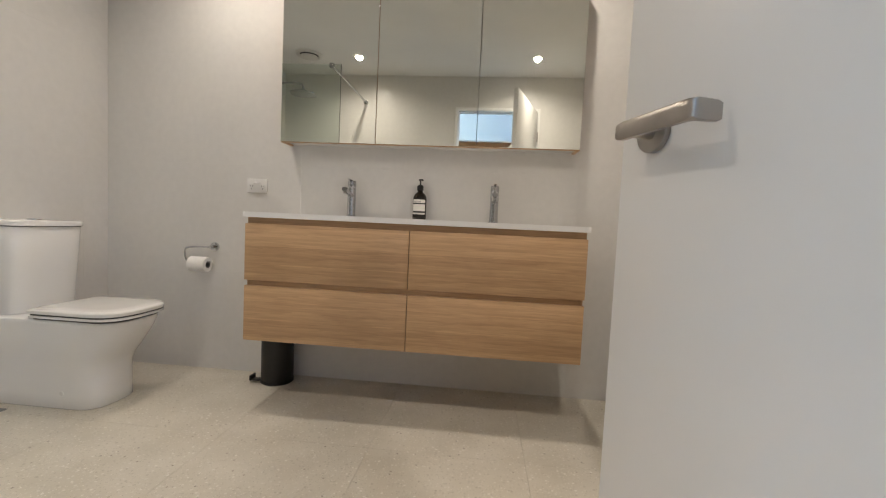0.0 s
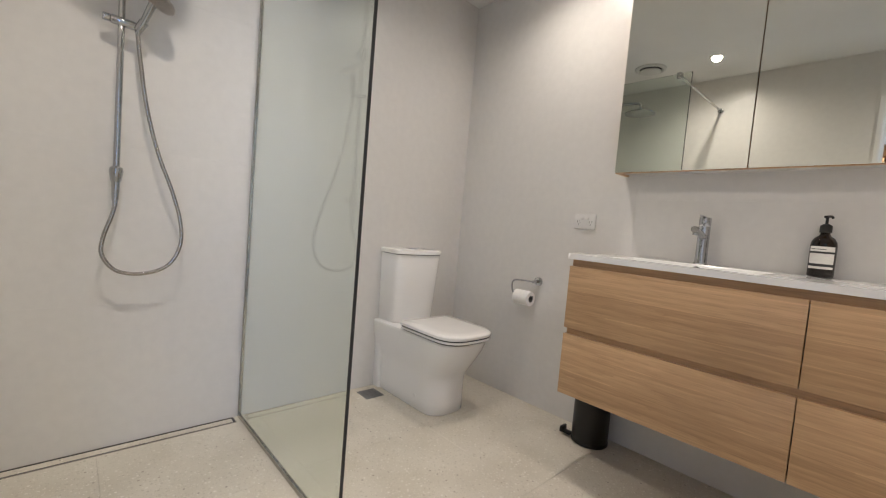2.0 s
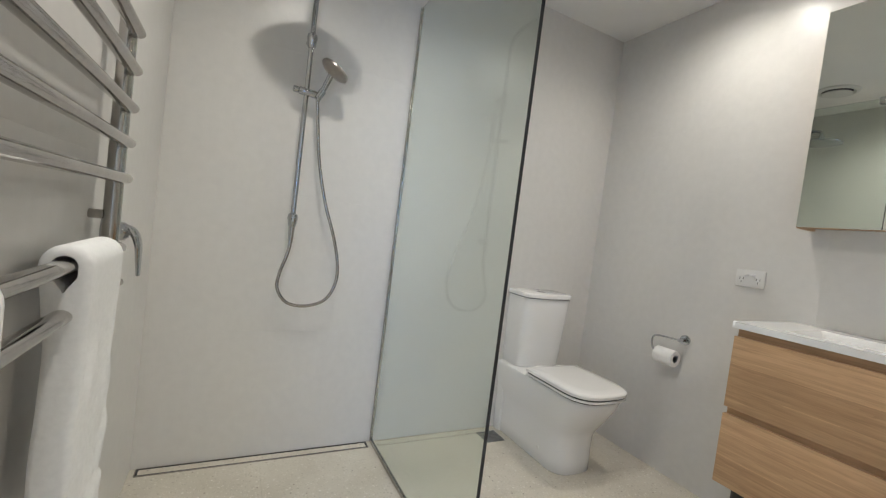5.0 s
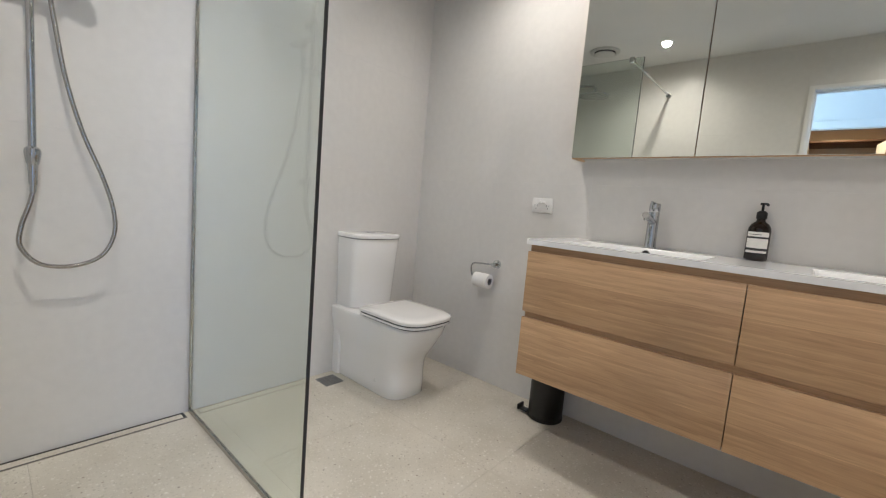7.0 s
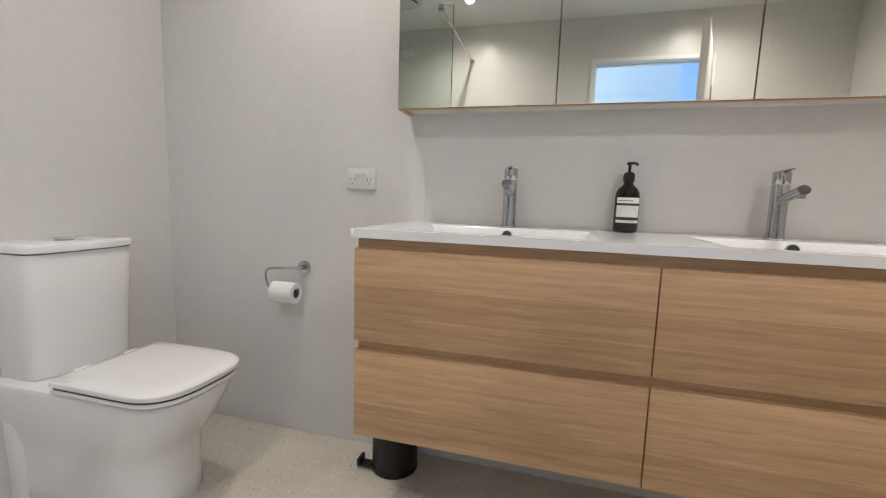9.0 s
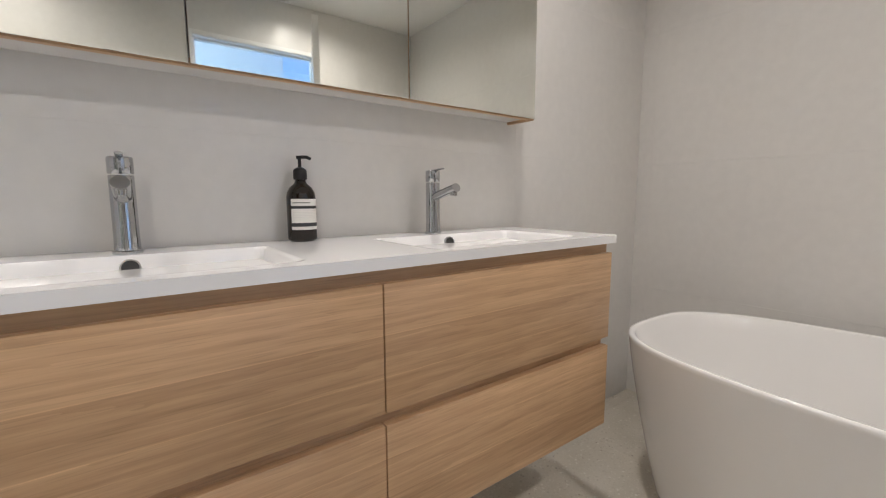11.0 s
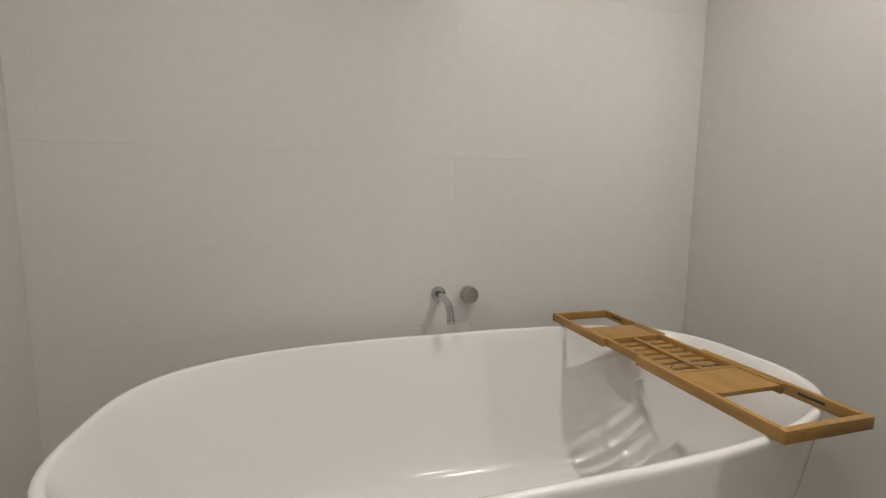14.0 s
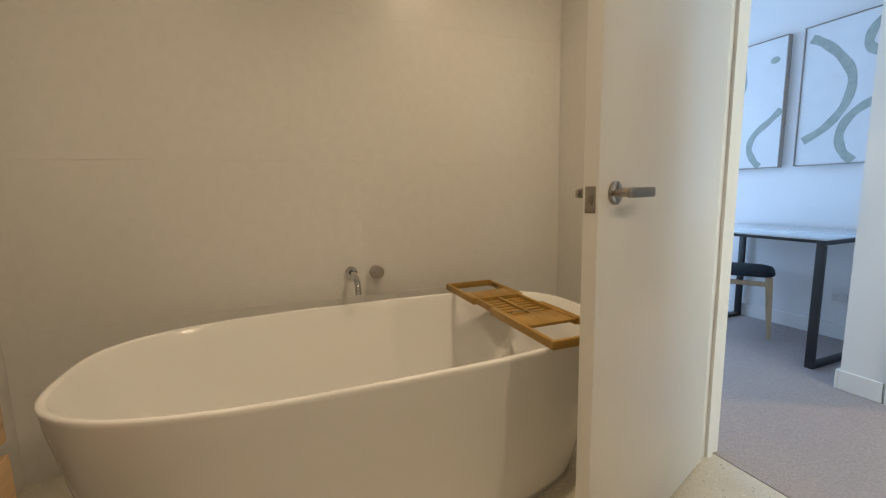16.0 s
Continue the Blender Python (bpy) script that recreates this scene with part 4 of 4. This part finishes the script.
# ---------------------------------------------------------------- towel rail and towels
PY = SOUTH + 0.040
PXL, PXR = -1.352, -0.46
rail = thing("towel_rail", (-1.04, SOUTH, 1.25), "brushed stainless steel ladder towel rail on the wall", "towel rail")
for _x in (PXL, PXR):
    part("post", tube([(_x, PY, 0.865), (_x, PY, 1.2), (_x, PY, 1.455)], 0.0165, 18), M_STEEL, rail)
    for _z in (1.03, 1.40):
        part("wall_stub", rod((_x, SOUTH, _z), (_x, PY, _z), 0.010, bevel=0.001), M_STEEL, rail)
BARS = (0.885, 0.962, 1.113, 1.190, 1.265, 1.345, 1.425)
for _z in BARS:
    part("bar", tube([(PXL + 0.006, PY + 0.018, _z), (-1.04, PY + 0.020, _z), (PXR - 0.006, PY + 0.018, _z)], 0.0145, 14, flat=0.8), M_STEEL, rail)


def make_towel(x0, x1, bar_z, drop_front, drop_back, seed):
    """A thick folded towel over a bar: two legs that hang together, with a hem band and soft folds."""
    random.seed(seed)
    off = random.random() * 10
    yb, rr, th = PY + 0.020, 0.0175, 0.0150
    prof = []
    nf = 34
    for i in range(nf):
        low = drop_front * (1 - i / nf)
        prof.append((yb + rr - 0.006 * min(1, low / 0.12), bar_z - low, low, 1))
    for i in range(13):
        a = math.pi * i / 12
        prof.append((yb + rr * math.cos(a), bar_z + rr * math.sin(a), 0.0, 1))
    for i in range(1, nf + 1):
        low = drop_back * i / nf
        prof.append((yb - rr + 0.010 * min(1, low / 0.12), bar_z - low, low, 0))
    nx, rings = 30, []
    for k, (y, z, low, front) in enumerate(prof):
        a, b = prof[max(k - 1, 0)], prof[min(k + 1, len(prof) - 1)]
        ty, tz = b[0] - a[0], b[1] - a[1]
        ln = math.hypot(ty, tz) or 1
        ny, nz = tz / ln, -ty / ln
        end = min(low / (drop_front if front else drop_back), 1.0)
        hem = 0.0065 * math.exp(-((low - (drop_front if front else drop_back) + 0.115) / 0.007) ** 2)
        top, under = [], []
        for i in range(nx + 1):
            u = i / nx
            e = min(u, 1 - u)
            round_off = math.sqrt(max(0.0, 1 - (1 - min(1, e / 0.055)) ** 2))
            n1 = noise.noise(Vector((u * 3.1 + off, low * 4.5, front * 3.0)))
            n2 = noise.noise(Vector((u * 9.0 + off, low * 13.0, 5.0 + front)))
            fold = (0.012 * n1 * min(1, low * 4) + 0.006 * n2 * min(1, low * 8)) * (1 if front else 0.4)
            x = x0 + (x1 - x0) * u + 0.010 * noise.noise(Vector((off, low * 5, 1.0 if u > 0.5 else 3.0))) * min(1, low * 6)
            if u < 0.15:
                x -= (0.012 if front else 0.036) * math.exp(-((low - 0.335) / 0.022) ** 2)
            thick = th * (0.25 + 0.75 * round_off) - hem
            if end > 0.93:
                thick *= 0.55 + 0.45 * math.sqrt(max(0.0, 1 - ((end - 0.93) / 0.07) ** 2))
            zz = z + (0.022 * math.sin(u * 2.6 + off) + 0.03 * (1 - u)) * end ** 4
            top.append(Vector((x, y + fold + ny * thick, zz + nz * thick)))
            hang = min(1.0, max(0.0, (low - 0.018) / 0.03))
            middle = yb + (-0.005 if front else 0.005) + fold * 0.6
            under.append(Vector((x, (y + fold * 0.8 - ny * 0.001) * (1 - hang) + middle * hang, zz - nz * 0.001)))
        rings.append(top + under[::-1])
    return loft(rings)


for _x0, _x1, _df, _db, _sd in ((-1.225, -1.020, 0.550, 0.525, 3), (-0.765, -0.525, 0.62, 0.58, 8)):
    _t = thing("towel", ((_x0 + _x1) / 2, PY, 0.995), "thick white terry towel folded over the rail bar", "towel", "towels on the rail")
    part("cloth", make_towel(_x0, _x1, 0.962, _df, _db, _sd), M_TOWEL, _t, angle=80)

# squeegee standing by the wall
sq = thing("squeegee", (-1.52, SOUTH, 0), "black shower squeegee leaning on the tiled wall", "squeegee")
part("handle", tube(smooth_path([(-1.52, SOUTH + 0.055, 0.006), (-1.52, SOUTH + 0.046, 0.06), (-1.52, SOUTH + 0.032, 0.13), (-1.52, SOUTH + 0.024, 0.165)], 4), 0.009, 10), M_BLACK, sq)
part("blade_holder", tube([(-1.46, SOUTH + 0.022, 0.170), (-1.54, SOUTH + 0.020, 0.170), (-1.63, SOUTH + 0.020, 0.170)], 0.009, 10, flat=0.7), M_BLACK, sq)
part("blade", box(-1.63, -1.46, SOUTH + 0.015, SOUTH + 0.019, 0.174, 0.196), M_DARKGREY, sq, "dark rubber blade", smooth=False)

# ---------------------------------------------------------------- bath
BCX, BCY, BZ = 0.858, 0.990, 0.557
bath = thing("bathtub", (BCX, BCY, 0), "white freestanding oval bathtub with a thin rim", "bathtub")
_out = []
for _z, _a, _b2, _cy in ((0.0, 0.310, 0.718, 0.0), (0.006, 0.321, 0.731, 0.0), (0.04, 0.330, 0.744, 0.0), (0.15, 0.348, 0.772, 0.0), (0.30, 0.369, 0.805, 0.0), (0.42, 0.384, 0.828, 0.0), (0.50, 0.3925, 0.841, 0.0), (0.540, 0.3955, 0.846, 0.0), (0.551, 0.3965, 0.848, 0.0)):
    _out.append(oval(BCX, BCY + _cy, _z, _a * 1.003, _b2, 3.05, 96))
_out += [oval(BCX, BCY, BZ - 0.0015, 0.395, 0.846, 3.05, 96), oval(BCX, BCY, BZ, 0.3885, 0.8395, 3.05, 96), oval(BCX, BCY, BZ - 0.0015, 0.3815, 0.8325, 3.05, 96), oval(BCX, BCY, BZ - 0.007, 0.3775, 0.828, 3.05, 96)]
for _z, _a, _b2, _cy in ((0.50, 0.366, 0.806, 0.002), (0.40, 0.342, 0.760, 0.006), (0.28, 0.316, 0.706, 0.010), (0.18, 0.293, 0.660, 0.015), (0.14, 0.272, 0.625, 0.038), (0.122, 0.250, 0.595, 0.040), (0.112, 0.200, 0.530, 0.040), (0.108, 0.10, 0.35, 0.040)):
    _out.append(oval(BCX, BCY + _cy, _z, _a * 1.003, _b2, 3.05, 96))
part("shell", loft(_out), M_ACRYLIC, bath, angle=75)
part("waste", lathe([(0.030, 0.1085), (0.034, 0.111), (0.030, 0.114), (0.001, 0.115)], (BCX, BCY + 0.04, 0)), M_CHROME, bath, "chrome bath waste")

SPY, SPZ = 0.977, 0.672
spout = thing("bath_spout", (EAST, SPY, SPZ), "curved chrome wall bath spout", "spout")
part("rose", rod((EAST, SPY, SPZ), (EAST - 0.009, SPY, SPZ), 0.027, bevel=0.002, n=36), M_CHROME, spout)
part("pipe", tube(smooth_path([(EAST - 0.005, SPY, SPZ), (EAST - 0.060, SPY, SPZ), (EAST - 0.115, SPY, SPZ - 0.004), (EAST - 0.150, SPY, SPZ - 0.022), (EAST - 0.163, SPY, SPZ - 0.052)], 6), 0.0125, 16), M_CHROME, spout)
part("nozzle", rod((EAST - 0.162, SPY, SPZ - 0.046), (EAST - 0.164, SPY, SPZ - 0.066), 0.0135, bevel=0.001), M_CHROME, spout)
KY = 0.866
knob = thing("bath_mixer_knob", (EAST, KY, SPZ - 0.004), "round brushed chrome bath mixer knob on the wall", "mixer knob")
part("rose", rod((EAST, KY, SPZ - 0.004), (EAST - 0.006, KY, SPZ - 0.004), 0.027, n=36), M_CHROME, knob)
part("knob", rod((EAST - 0.006, KY, SPZ - 0.004), (EAST - 0.045, KY, SPZ - 0.004), 0.030, bevel=0.003, n=40), M_NICKEL, knob)

# bamboo bath tray, lying across the rim
TZ = BZ + 0.001
tray = thing("bath_tray", (0.876, 0.430, TZ), "extendable bamboo bath tray lying across the tub", "bath tray", turn=-1.0)


def tray_piece(name, x0, x1, y0, y1, z0, z1, label="", bevel=0.0015, mat=M_BAMBOO):
    return part(name, box(x0, x1, y0, y1, z0, z1, bevel), mat, tray, label, local=True, smooth=bevel > 0)


for _s in (-1, 1):
    # fixed middle frame, inside the two sliding end frames
    tray_piece("centre_rail", -0.262, 0.238, _s * 0.0905, _s * 0.1025, 0.001, 0.026)
    # the far slide is pushed in, the near one drawn out
    tray_piece("slide_rail", 0.118, 0.4075, _s * 0.1032, _s * 0.1165, 0.0, 0.027)
    tray_piece("slide_rail", -0.4075, -0.030, _s * 0.1032, _s * 0.1165, 0.0, 0.027)
    for _x in (0.315, -0.345):
        tray_piece("rail_slot", _x, _x + 0.055, _s * 0.1028, _s * 0.1036, 0.012, 0.018, "dark slot", 0, M_DARKGREY)
    tray_piece("end_bar", _s * 0.4080, _s * 0.4225, -0.1165, 0.1165, 0.0, 0.027)
    tray_piece("foot_batten", _s * 0.330, _s * 0.400, -0.112, -0.106, -0.0005, 0.0015)
tray_piece("end_board", 0.130, 0.238, -0.0900, 0.0900, 0.013, 0.0235, "solid bamboo panel", 0.001)
tray_piece("end_board", -0.262, -0.150, -0.0900, 0.0900, 0.013, 0.0235, "solid bamboo panel", 0.001)
for _x in (0.119, -0.149):
    tray_piece("cross_bar", _x, _x + 0.0105, -0.0900, 0.0900, 0.004, 0.0238, "", 0.001)
for _i in range(7):
    _x = 0.092 - 0.0360 * _i
    tray_piece("slat", _x - 0.0105, _x + 0.0105, -0.0900, 0.0900, 0.005, 0.0125, "", 0.001)
tray_piece("book_rest", -0.1385, 0.1185, -0.008, 0.006, 0.0130, 0.0215, "", 0.001)
part("wire_stay", tube(smooth_path([(-0.105, -0.078, 0.0175), (-0.123, -0.035, 0.022), (-0.095, 0.045, 0.022), (-0.111, 0.078, 0.0185)], 5), 0.0016, 8), M_CHROME, tray, "thin chrome wire stay", local=True)

# ---------------------------------------------------------------- bathroom door
HX, HY = 0.486, SOUTH + 0.022
TURN_DOOR = math.degrees(math.atan2(0.634 - HY, 0.228 - HX))
LEAF = math.hypot(0.634 - HY, 0.228 - HX)
door = thing("bathroom_door", (HX, HY, 0), "white painted flush door standing open", "door", turn=TURN_DOOR)
part("leaf", box(0.004, LEAF, -0.0185, 0.0185, 0.012, 2.036, 0.002), M_GLOSSPAINT, door, local=True)
part("lock_plate", box(LEAF - 0.0005, LEAF + 0.0012, -0.0125, 0.0125, 0.968, 1.026), M_NICKEL, door, "satin nickel latch plate", local=True, smooth=False)
part("latch_tongue", box(LEAF + 0.001, LEAF + 0.005, -0.006, 0.006, 0.986, 1.008, 0.002), M_NICKEL, door, "satin nickel latch tongue", local=True)
LX, LZ = LEAF - 0.066, 1.011
for _s, _n in ((1, "lever_handle"), (-1, "lever_handle")):
    _r = part("rose", rod((LX, _s * 0.0185, LZ), (LX, _s * 0.0275, LZ), 0.0265, bevel=0.002, n=36), M_NICKEL, door, "satin nickel rose", local=True)
    _l = part(_n, rod((LX, _s * 0.027, LZ), (LX, _s * 0.060, LZ), 0.0095), M_NICKEL, door, "satin nickel lever handle", local=True)
    _bar = []
    for _x, _yc, _h, _w in ((LX + 0.022, 0.061, 0.0055, 0.003), (LX + 0.019, 0.061, 0.0095, 0.0045), (LX + 0.010, 0.061, 0.0115, 0.005), (LX - 0.03, 0.0615, 0.0115, 0.0045), (LX - 0.085, 0.0625, 0.0115, 0.004), (LX - 0.0965, 0.0625, 0.0115, 0.004), (LX - 0.1005, 0.060, 0.0115, 0.0065), (LX - 0.1035, 0.050, 0.0115, 0.0165), (LX - 0.1075, 0.0475, 0.0115, 0.0175), (LX - 0.1085, 0.0465, 0.0105, 0.017)):
        _bar.append([Vector((_x, _s * (_yc + _w * a), LZ + _h * b)) for a, b in ((-1, -0.8), (-0.7, -1), (0.7, -1), (1, -0.8), (1, 0.8), (0.7, 1), (-0.7, 1), (-1, 0.8))])
    _q = part("grip", loft(_bar), M_NICKEL, _l, "flat returned lever grip", local=True)
for _z in (0.22, 1.02, 1.80):
    part("hinge", rod((-0.002, -0.0205, _z - 0.05), (-0.002, -0.0205, _z + 0.05), 0.0065), M_NICKEL, door, "satin nickel butt hinge", local=True)

# ---------------------------------------------------------------- desk nook
DZ = 0.722
desk = thing("desk", (1.27, -1.76, 0), "desk with a pale glass top on black metal loop legs", "desk")
part("desktop", box(0.760, 1.640, -2.105, -1.415, DZ, DZ + 0.010, 0.002), M_DESKGLASS, desk, "pale glass top")
for _x in (0.788, 1.600):
    for _y in (-1.435, -2.085):
        part("leg", box(_x - 0.020, _x + 0.020, _y - 0.012, _y + 0.012, 0.002, DZ - 0.028, 0.001), M_BLACKMETAL, desk, "black metal leg")
    part("foot_bar", box(_x - 0.020, _x + 0.020, -2.073, -1.447, 0.002, 0.027, 0.001), M_BLACKMETAL, desk, "black metal floor bar")
    part("head_bar", box(_x - 0.020, _x + 0.020, -2.097, -1.423, DZ - 0.026, DZ - 0.001, 0.001), M_BLACKMETAL, desk, "black metal head bar")
for _y in (-1.43, -2.09):
    part("apron", box(0.8085, 1.5795, _y - 0.008, _y + 0.008, DZ - 0.018, DZ - 0.001, 0.001), M_BLACKMETAL, desk, "slim black apron bar")

chair = thing("chair", (1.420, -1.775, 0), "ash wood chair with a dark navy padded seat", "chair", turn=31)
_rings = []
for _z, _in in ((0.412, 0.030), (0.420, 0.006), (0.430, 0.0), (0.441, 0.008), (0.452, 0.040), (0.459, 0.090)):
    _rings.append(oval(0.0, 0.0, _z, 0.205 - _in, 0.205 - _in, 6, 48))
part("seat_pad", loft(_rings), M_NAVY, chair, "dark navy fabric seat pad", local=True)
for _k in (-0.172, 0.172):
    part("seat_rail", box(-0.160, 0.160, _k - 0.009, _k + 0.009, 0.352, 0.384, 0.003), M_CHAIRWOOD, chair, local=True)
    part("seat_rail", box(_k - 0.009, _k + 0.009, -0.160, 0.160, 0.378, 0.411, 0.003), M_CHAIRWOOD, chair, local=True)
for _x, _top, _lean in ((-0.172, 0.412, -0.022), (0.172, 0.70, 0.022)):
    for _y in (-0.172, 0.172):
        part("leg", loft([[Vector((_x + _lean * (1 - t) + a * w, _y * (1 + 0.08 * (1 - t)) + b * w, 0.002 + t * _top)) for a, b in ((-1, -1), (1, -1), (1, 1), (-1, 1))] for t, w in ((0, 0.011), (0.5, 0.015), (0.85, 0.018), (1.0, 0.017))]), M_CHAIRWOOD, chair, local=True)
part("backrest", loft([[Vector((0.145 + 0.035 * math.cos(y * 6) + dx, y, 0.63 + dz)) for dx, dz in ((-0.008, 0), (0.008, 0), (0.012, 0.07), (-0.004, 0.07))] for y in np.linspace(-0.215, 0.215, 13)]), M_CHAIRWOOD, chair, "curved ash backrest", local=True)

make_socket("wall_socket", 0.975, DESK_WALL, 0.292, -1, "white double power outlet above the skirting")


# pictures with looping brush strokes
def picture(x0, x1, z0, z1, strokes, dots, label):
    y = DESK_WALL
    ob = thing("wall_picture", ((x0 + x1) / 2, y, z0), label, "picture", "abstract pictures")
    part("canvas", box(x0 + 0.007, x1 - 0.007, y + 0.012, y + 0.036, z0 + 0.007, z1 - 0.007), M_CANVAS, ob, "off-white canvas", smooth=False)
    for a0, a1, b0, b1 in ((x0, x0 + 0.0045, z0, z1), (x1 - 0.0045, x1, z0, z1), (x0 + 0.0045, x1 - 0.0045, z0, z0 + 0.0045), (x0 + 0.0045, x1 - 0.0045, z1 - 0.0045, z1)):
        part("frame_strip", box(a0, a1, y + 0.001, y + 0.045, b0, b1, 0.0008), M_FRAMEWOOD, ob, "dark taupe timber strip")
    for pts, w in strokes:
        path = smooth_path([(p[0], y + 0.0368, p[1]) for p in pts], 8)
        left, right = [], []
        for i, p in enumerate(path):
            d = (path[min(i + 1, len(path) - 1)] - path[max(i - 1, 0)]).normalized()
            s = Vector((-d.z, 0, d.x)) * (w / 2 * (1 + 0.08 * math.sin(i * 0.7)))
            left.append(p + s), right.append(p - s)
        part("brush_stroke", loft([left, right], False, False, closed=False), M_SAGE, ob, "sage green looping stroke", smooth=False)
    for (cx, cz), r in dots:
        part("painted_dot", loft([circle((cx, y + 0.0366 + k, cz), (1, 0, 0), (0, 0, 0.8), r, 24) for k in (0, 0.0004)]), M_SAGE, ob, "sage green dot")
    return ob


PZ0, PZ1 = 1.145, 2.050
picture(1.403, 2.025, PZ0, PZ1, [([(1.415, 1.550), (1.485, 1.480), (1.585, 1.390), (1.615, 1.290), (1.575, 1.200), (1.535, 1.158)], 0.045), ([(1.725, 1.970), (1.690, 1.820), (1.705, 1.700), (1.775, 1.600), (1.875, 1.520)], 0.05)], [((1.481, 1.898), 0.030)], "framed abstract canvas with sage loops and a dot")
picture(0.690, 1.310, PZ0, PZ1, [([(1.269, 1.970), (1.197, 1.920), (1.107, 1.820), (1.037, 1.680), (1.057, 1.520), (1.147, 1.390), (1.269, 1.310)], 0.050), ([(0.992, 1.160), (1.052, 1.230), (1.072, 1.340), (1.017, 1.450), (0.897, 1.520), (0.747, 1.510)], 0.050), ([(0.847, 2.020), (0.947, 1.950), (0.972, 1.850), (0.917, 1.790), (0.817, 1.740), (0.700, 1.740)], 0.050)], [], "framed abstract canvas with sage green looping strokes")

# ---------------------------------------------------------------- tiles, last
def tile_run(parent, axis, face, a0, a1, z0, z1, inward, first, width, rows, holes=(), gap=0.0002):
    """Wall tiles on one wall: axis 'x' or 'y' runs along it, at the coordinate face; inward is the room's side."""
    cache = {}
    cols = [a0]
    c = first
    while c < a1 - 0.02:
        if c > a0 + 0.02:
            cols.append(c)
        c += width
    cols.append(a1)
    for r0, r1 in zip(rows, rows[1:]):
        for c0, c1 in zip(cols, cols[1:]):
            pieces = [(c0, c1, r0, r1)]
            for h0, h1, hz in holes:
                cut = []
                for p0, p1, q0, q1 in pieces:
                    if p1 <= h0 or p0 >= h1 or q0 >= hz:
                        cut.append((p0, p1, q0, q1))
                        continue
                    if p0 < h0:
                        cut.append((p0, h0, q0, q1))
                    if p1 > h1:
                        cut.append((h1, p1, q0, q1))
                    if q1 > hz:
                        cut.append((max(p0, h0), min(p1, h1), hz, q1))
                pieces = cut
            for p0, p1, q0, q1 in pieces:
                w, h = round(p1 - p0 - 0.0002, 4), round(q1 - q0 - gap, 4)
                if w < 0.004 or h < 0.004:
                    continue
                if (w, h) not in cache:
                    bm = box(-w / 2, w / 2, -0.003, 0.0030, -h / 2, h / 2, gap / 2, 1) if axis == "x" else box(-0.003, 0.0030, -w / 2, w / 2, -h / 2, h / 2, gap / 2, 1)
                    me = bpy.data.meshes.new("tile")
                    bm.to_mesh(me)
                    bm.free()
                    me.materials.append(M_TILE)
                    cache[(w, h)] = me
                ob = new("tile", cache[(w, h)])
                ob.parent = parent
                m = (p0 + p1) / 2
                ob.location = (m, face - inward * 0.003, (q0 + q1) / 2) if axis == "x" else (face - inward * 0.003, m, (q0 + q1) / 2)


ROWS_Z = [0.0, 0.56, 1.16, 1.76, 2.36, CEIL]
tile_run(wall_west, "y", WEST, SOUTH, NORTH, 0, CEIL, 1, GLY, 1.2, ROWS_Z)
tile_run(wall_east, "y", EAST, SOUTH, NORTH, 0, CEIL, -1, SOUTH + 1.06, 1.2, ROWS_Z, gap=0.0005)
tile_run(wall_north, "x", NORTH, WEST, EAST, 0, CEIL, -1, WEST + 1.15, 1.48, ROWS_Z)
tile_run(wall_south, "x", SOUTH, WEST, EAST, 0, CEIL, 1, WEST + 0.6, 1.2, ROWS_Z, holes=((DOOR_L - 0.006, DOOR_R + 0.006, DOOR_H + 0.006),))

# floor tiles, leaving the shower drain's strip free
_cache = {}


def floor_tile(x0, x1, y0, y1):
    w, h = round(x1 - x0 - 0.0007, 4), round(y1 - y0 - 0.0007, 4)
    if w < 0.005 or h < 0.005:
        return
    if (w, h) not in _cache:
        bm = box(-w / 2, w / 2, -h / 2, h / 2, -0.006, 0.0, 0.0004, 1)
        me = bpy.data.meshes.new("floor_tile")
        bm.to_mesh(me)
        bm.free()
        me.materials.append(M_FLOOR)
        _cache[(w, h)] = me
    ob = new("floor_tile", _cache[(w, h)])
    ob.parent = floor
    ob.location = ((x0 + x1) / 2, (y0 + y1) / 2, 0)


_xs = [DX1 + 0.002, -1.585, -0.985, -0.385, 0.215, 0.815, 1.415, EAST]
_ys = [SOUTH - 0.083, 0.32, 0.92, 1.52, 2.12, NORTH]
for _x0, _x1 in zip(_xs, _xs[1:]):
    for _y0, _y1 in zip(_ys, _ys[1:]):
        floor_tile(_x0, _x1, _y0, _y1)
floor_tile(WEST, DX1 + 0.002, DY1 + 0.002, 1.52)
floor_tile(WEST, DX1 + 0.002, 1.52, NORTH)
floor_tile(WEST, DX1 + 0.002, SOUTH, DY0 - 0.002)
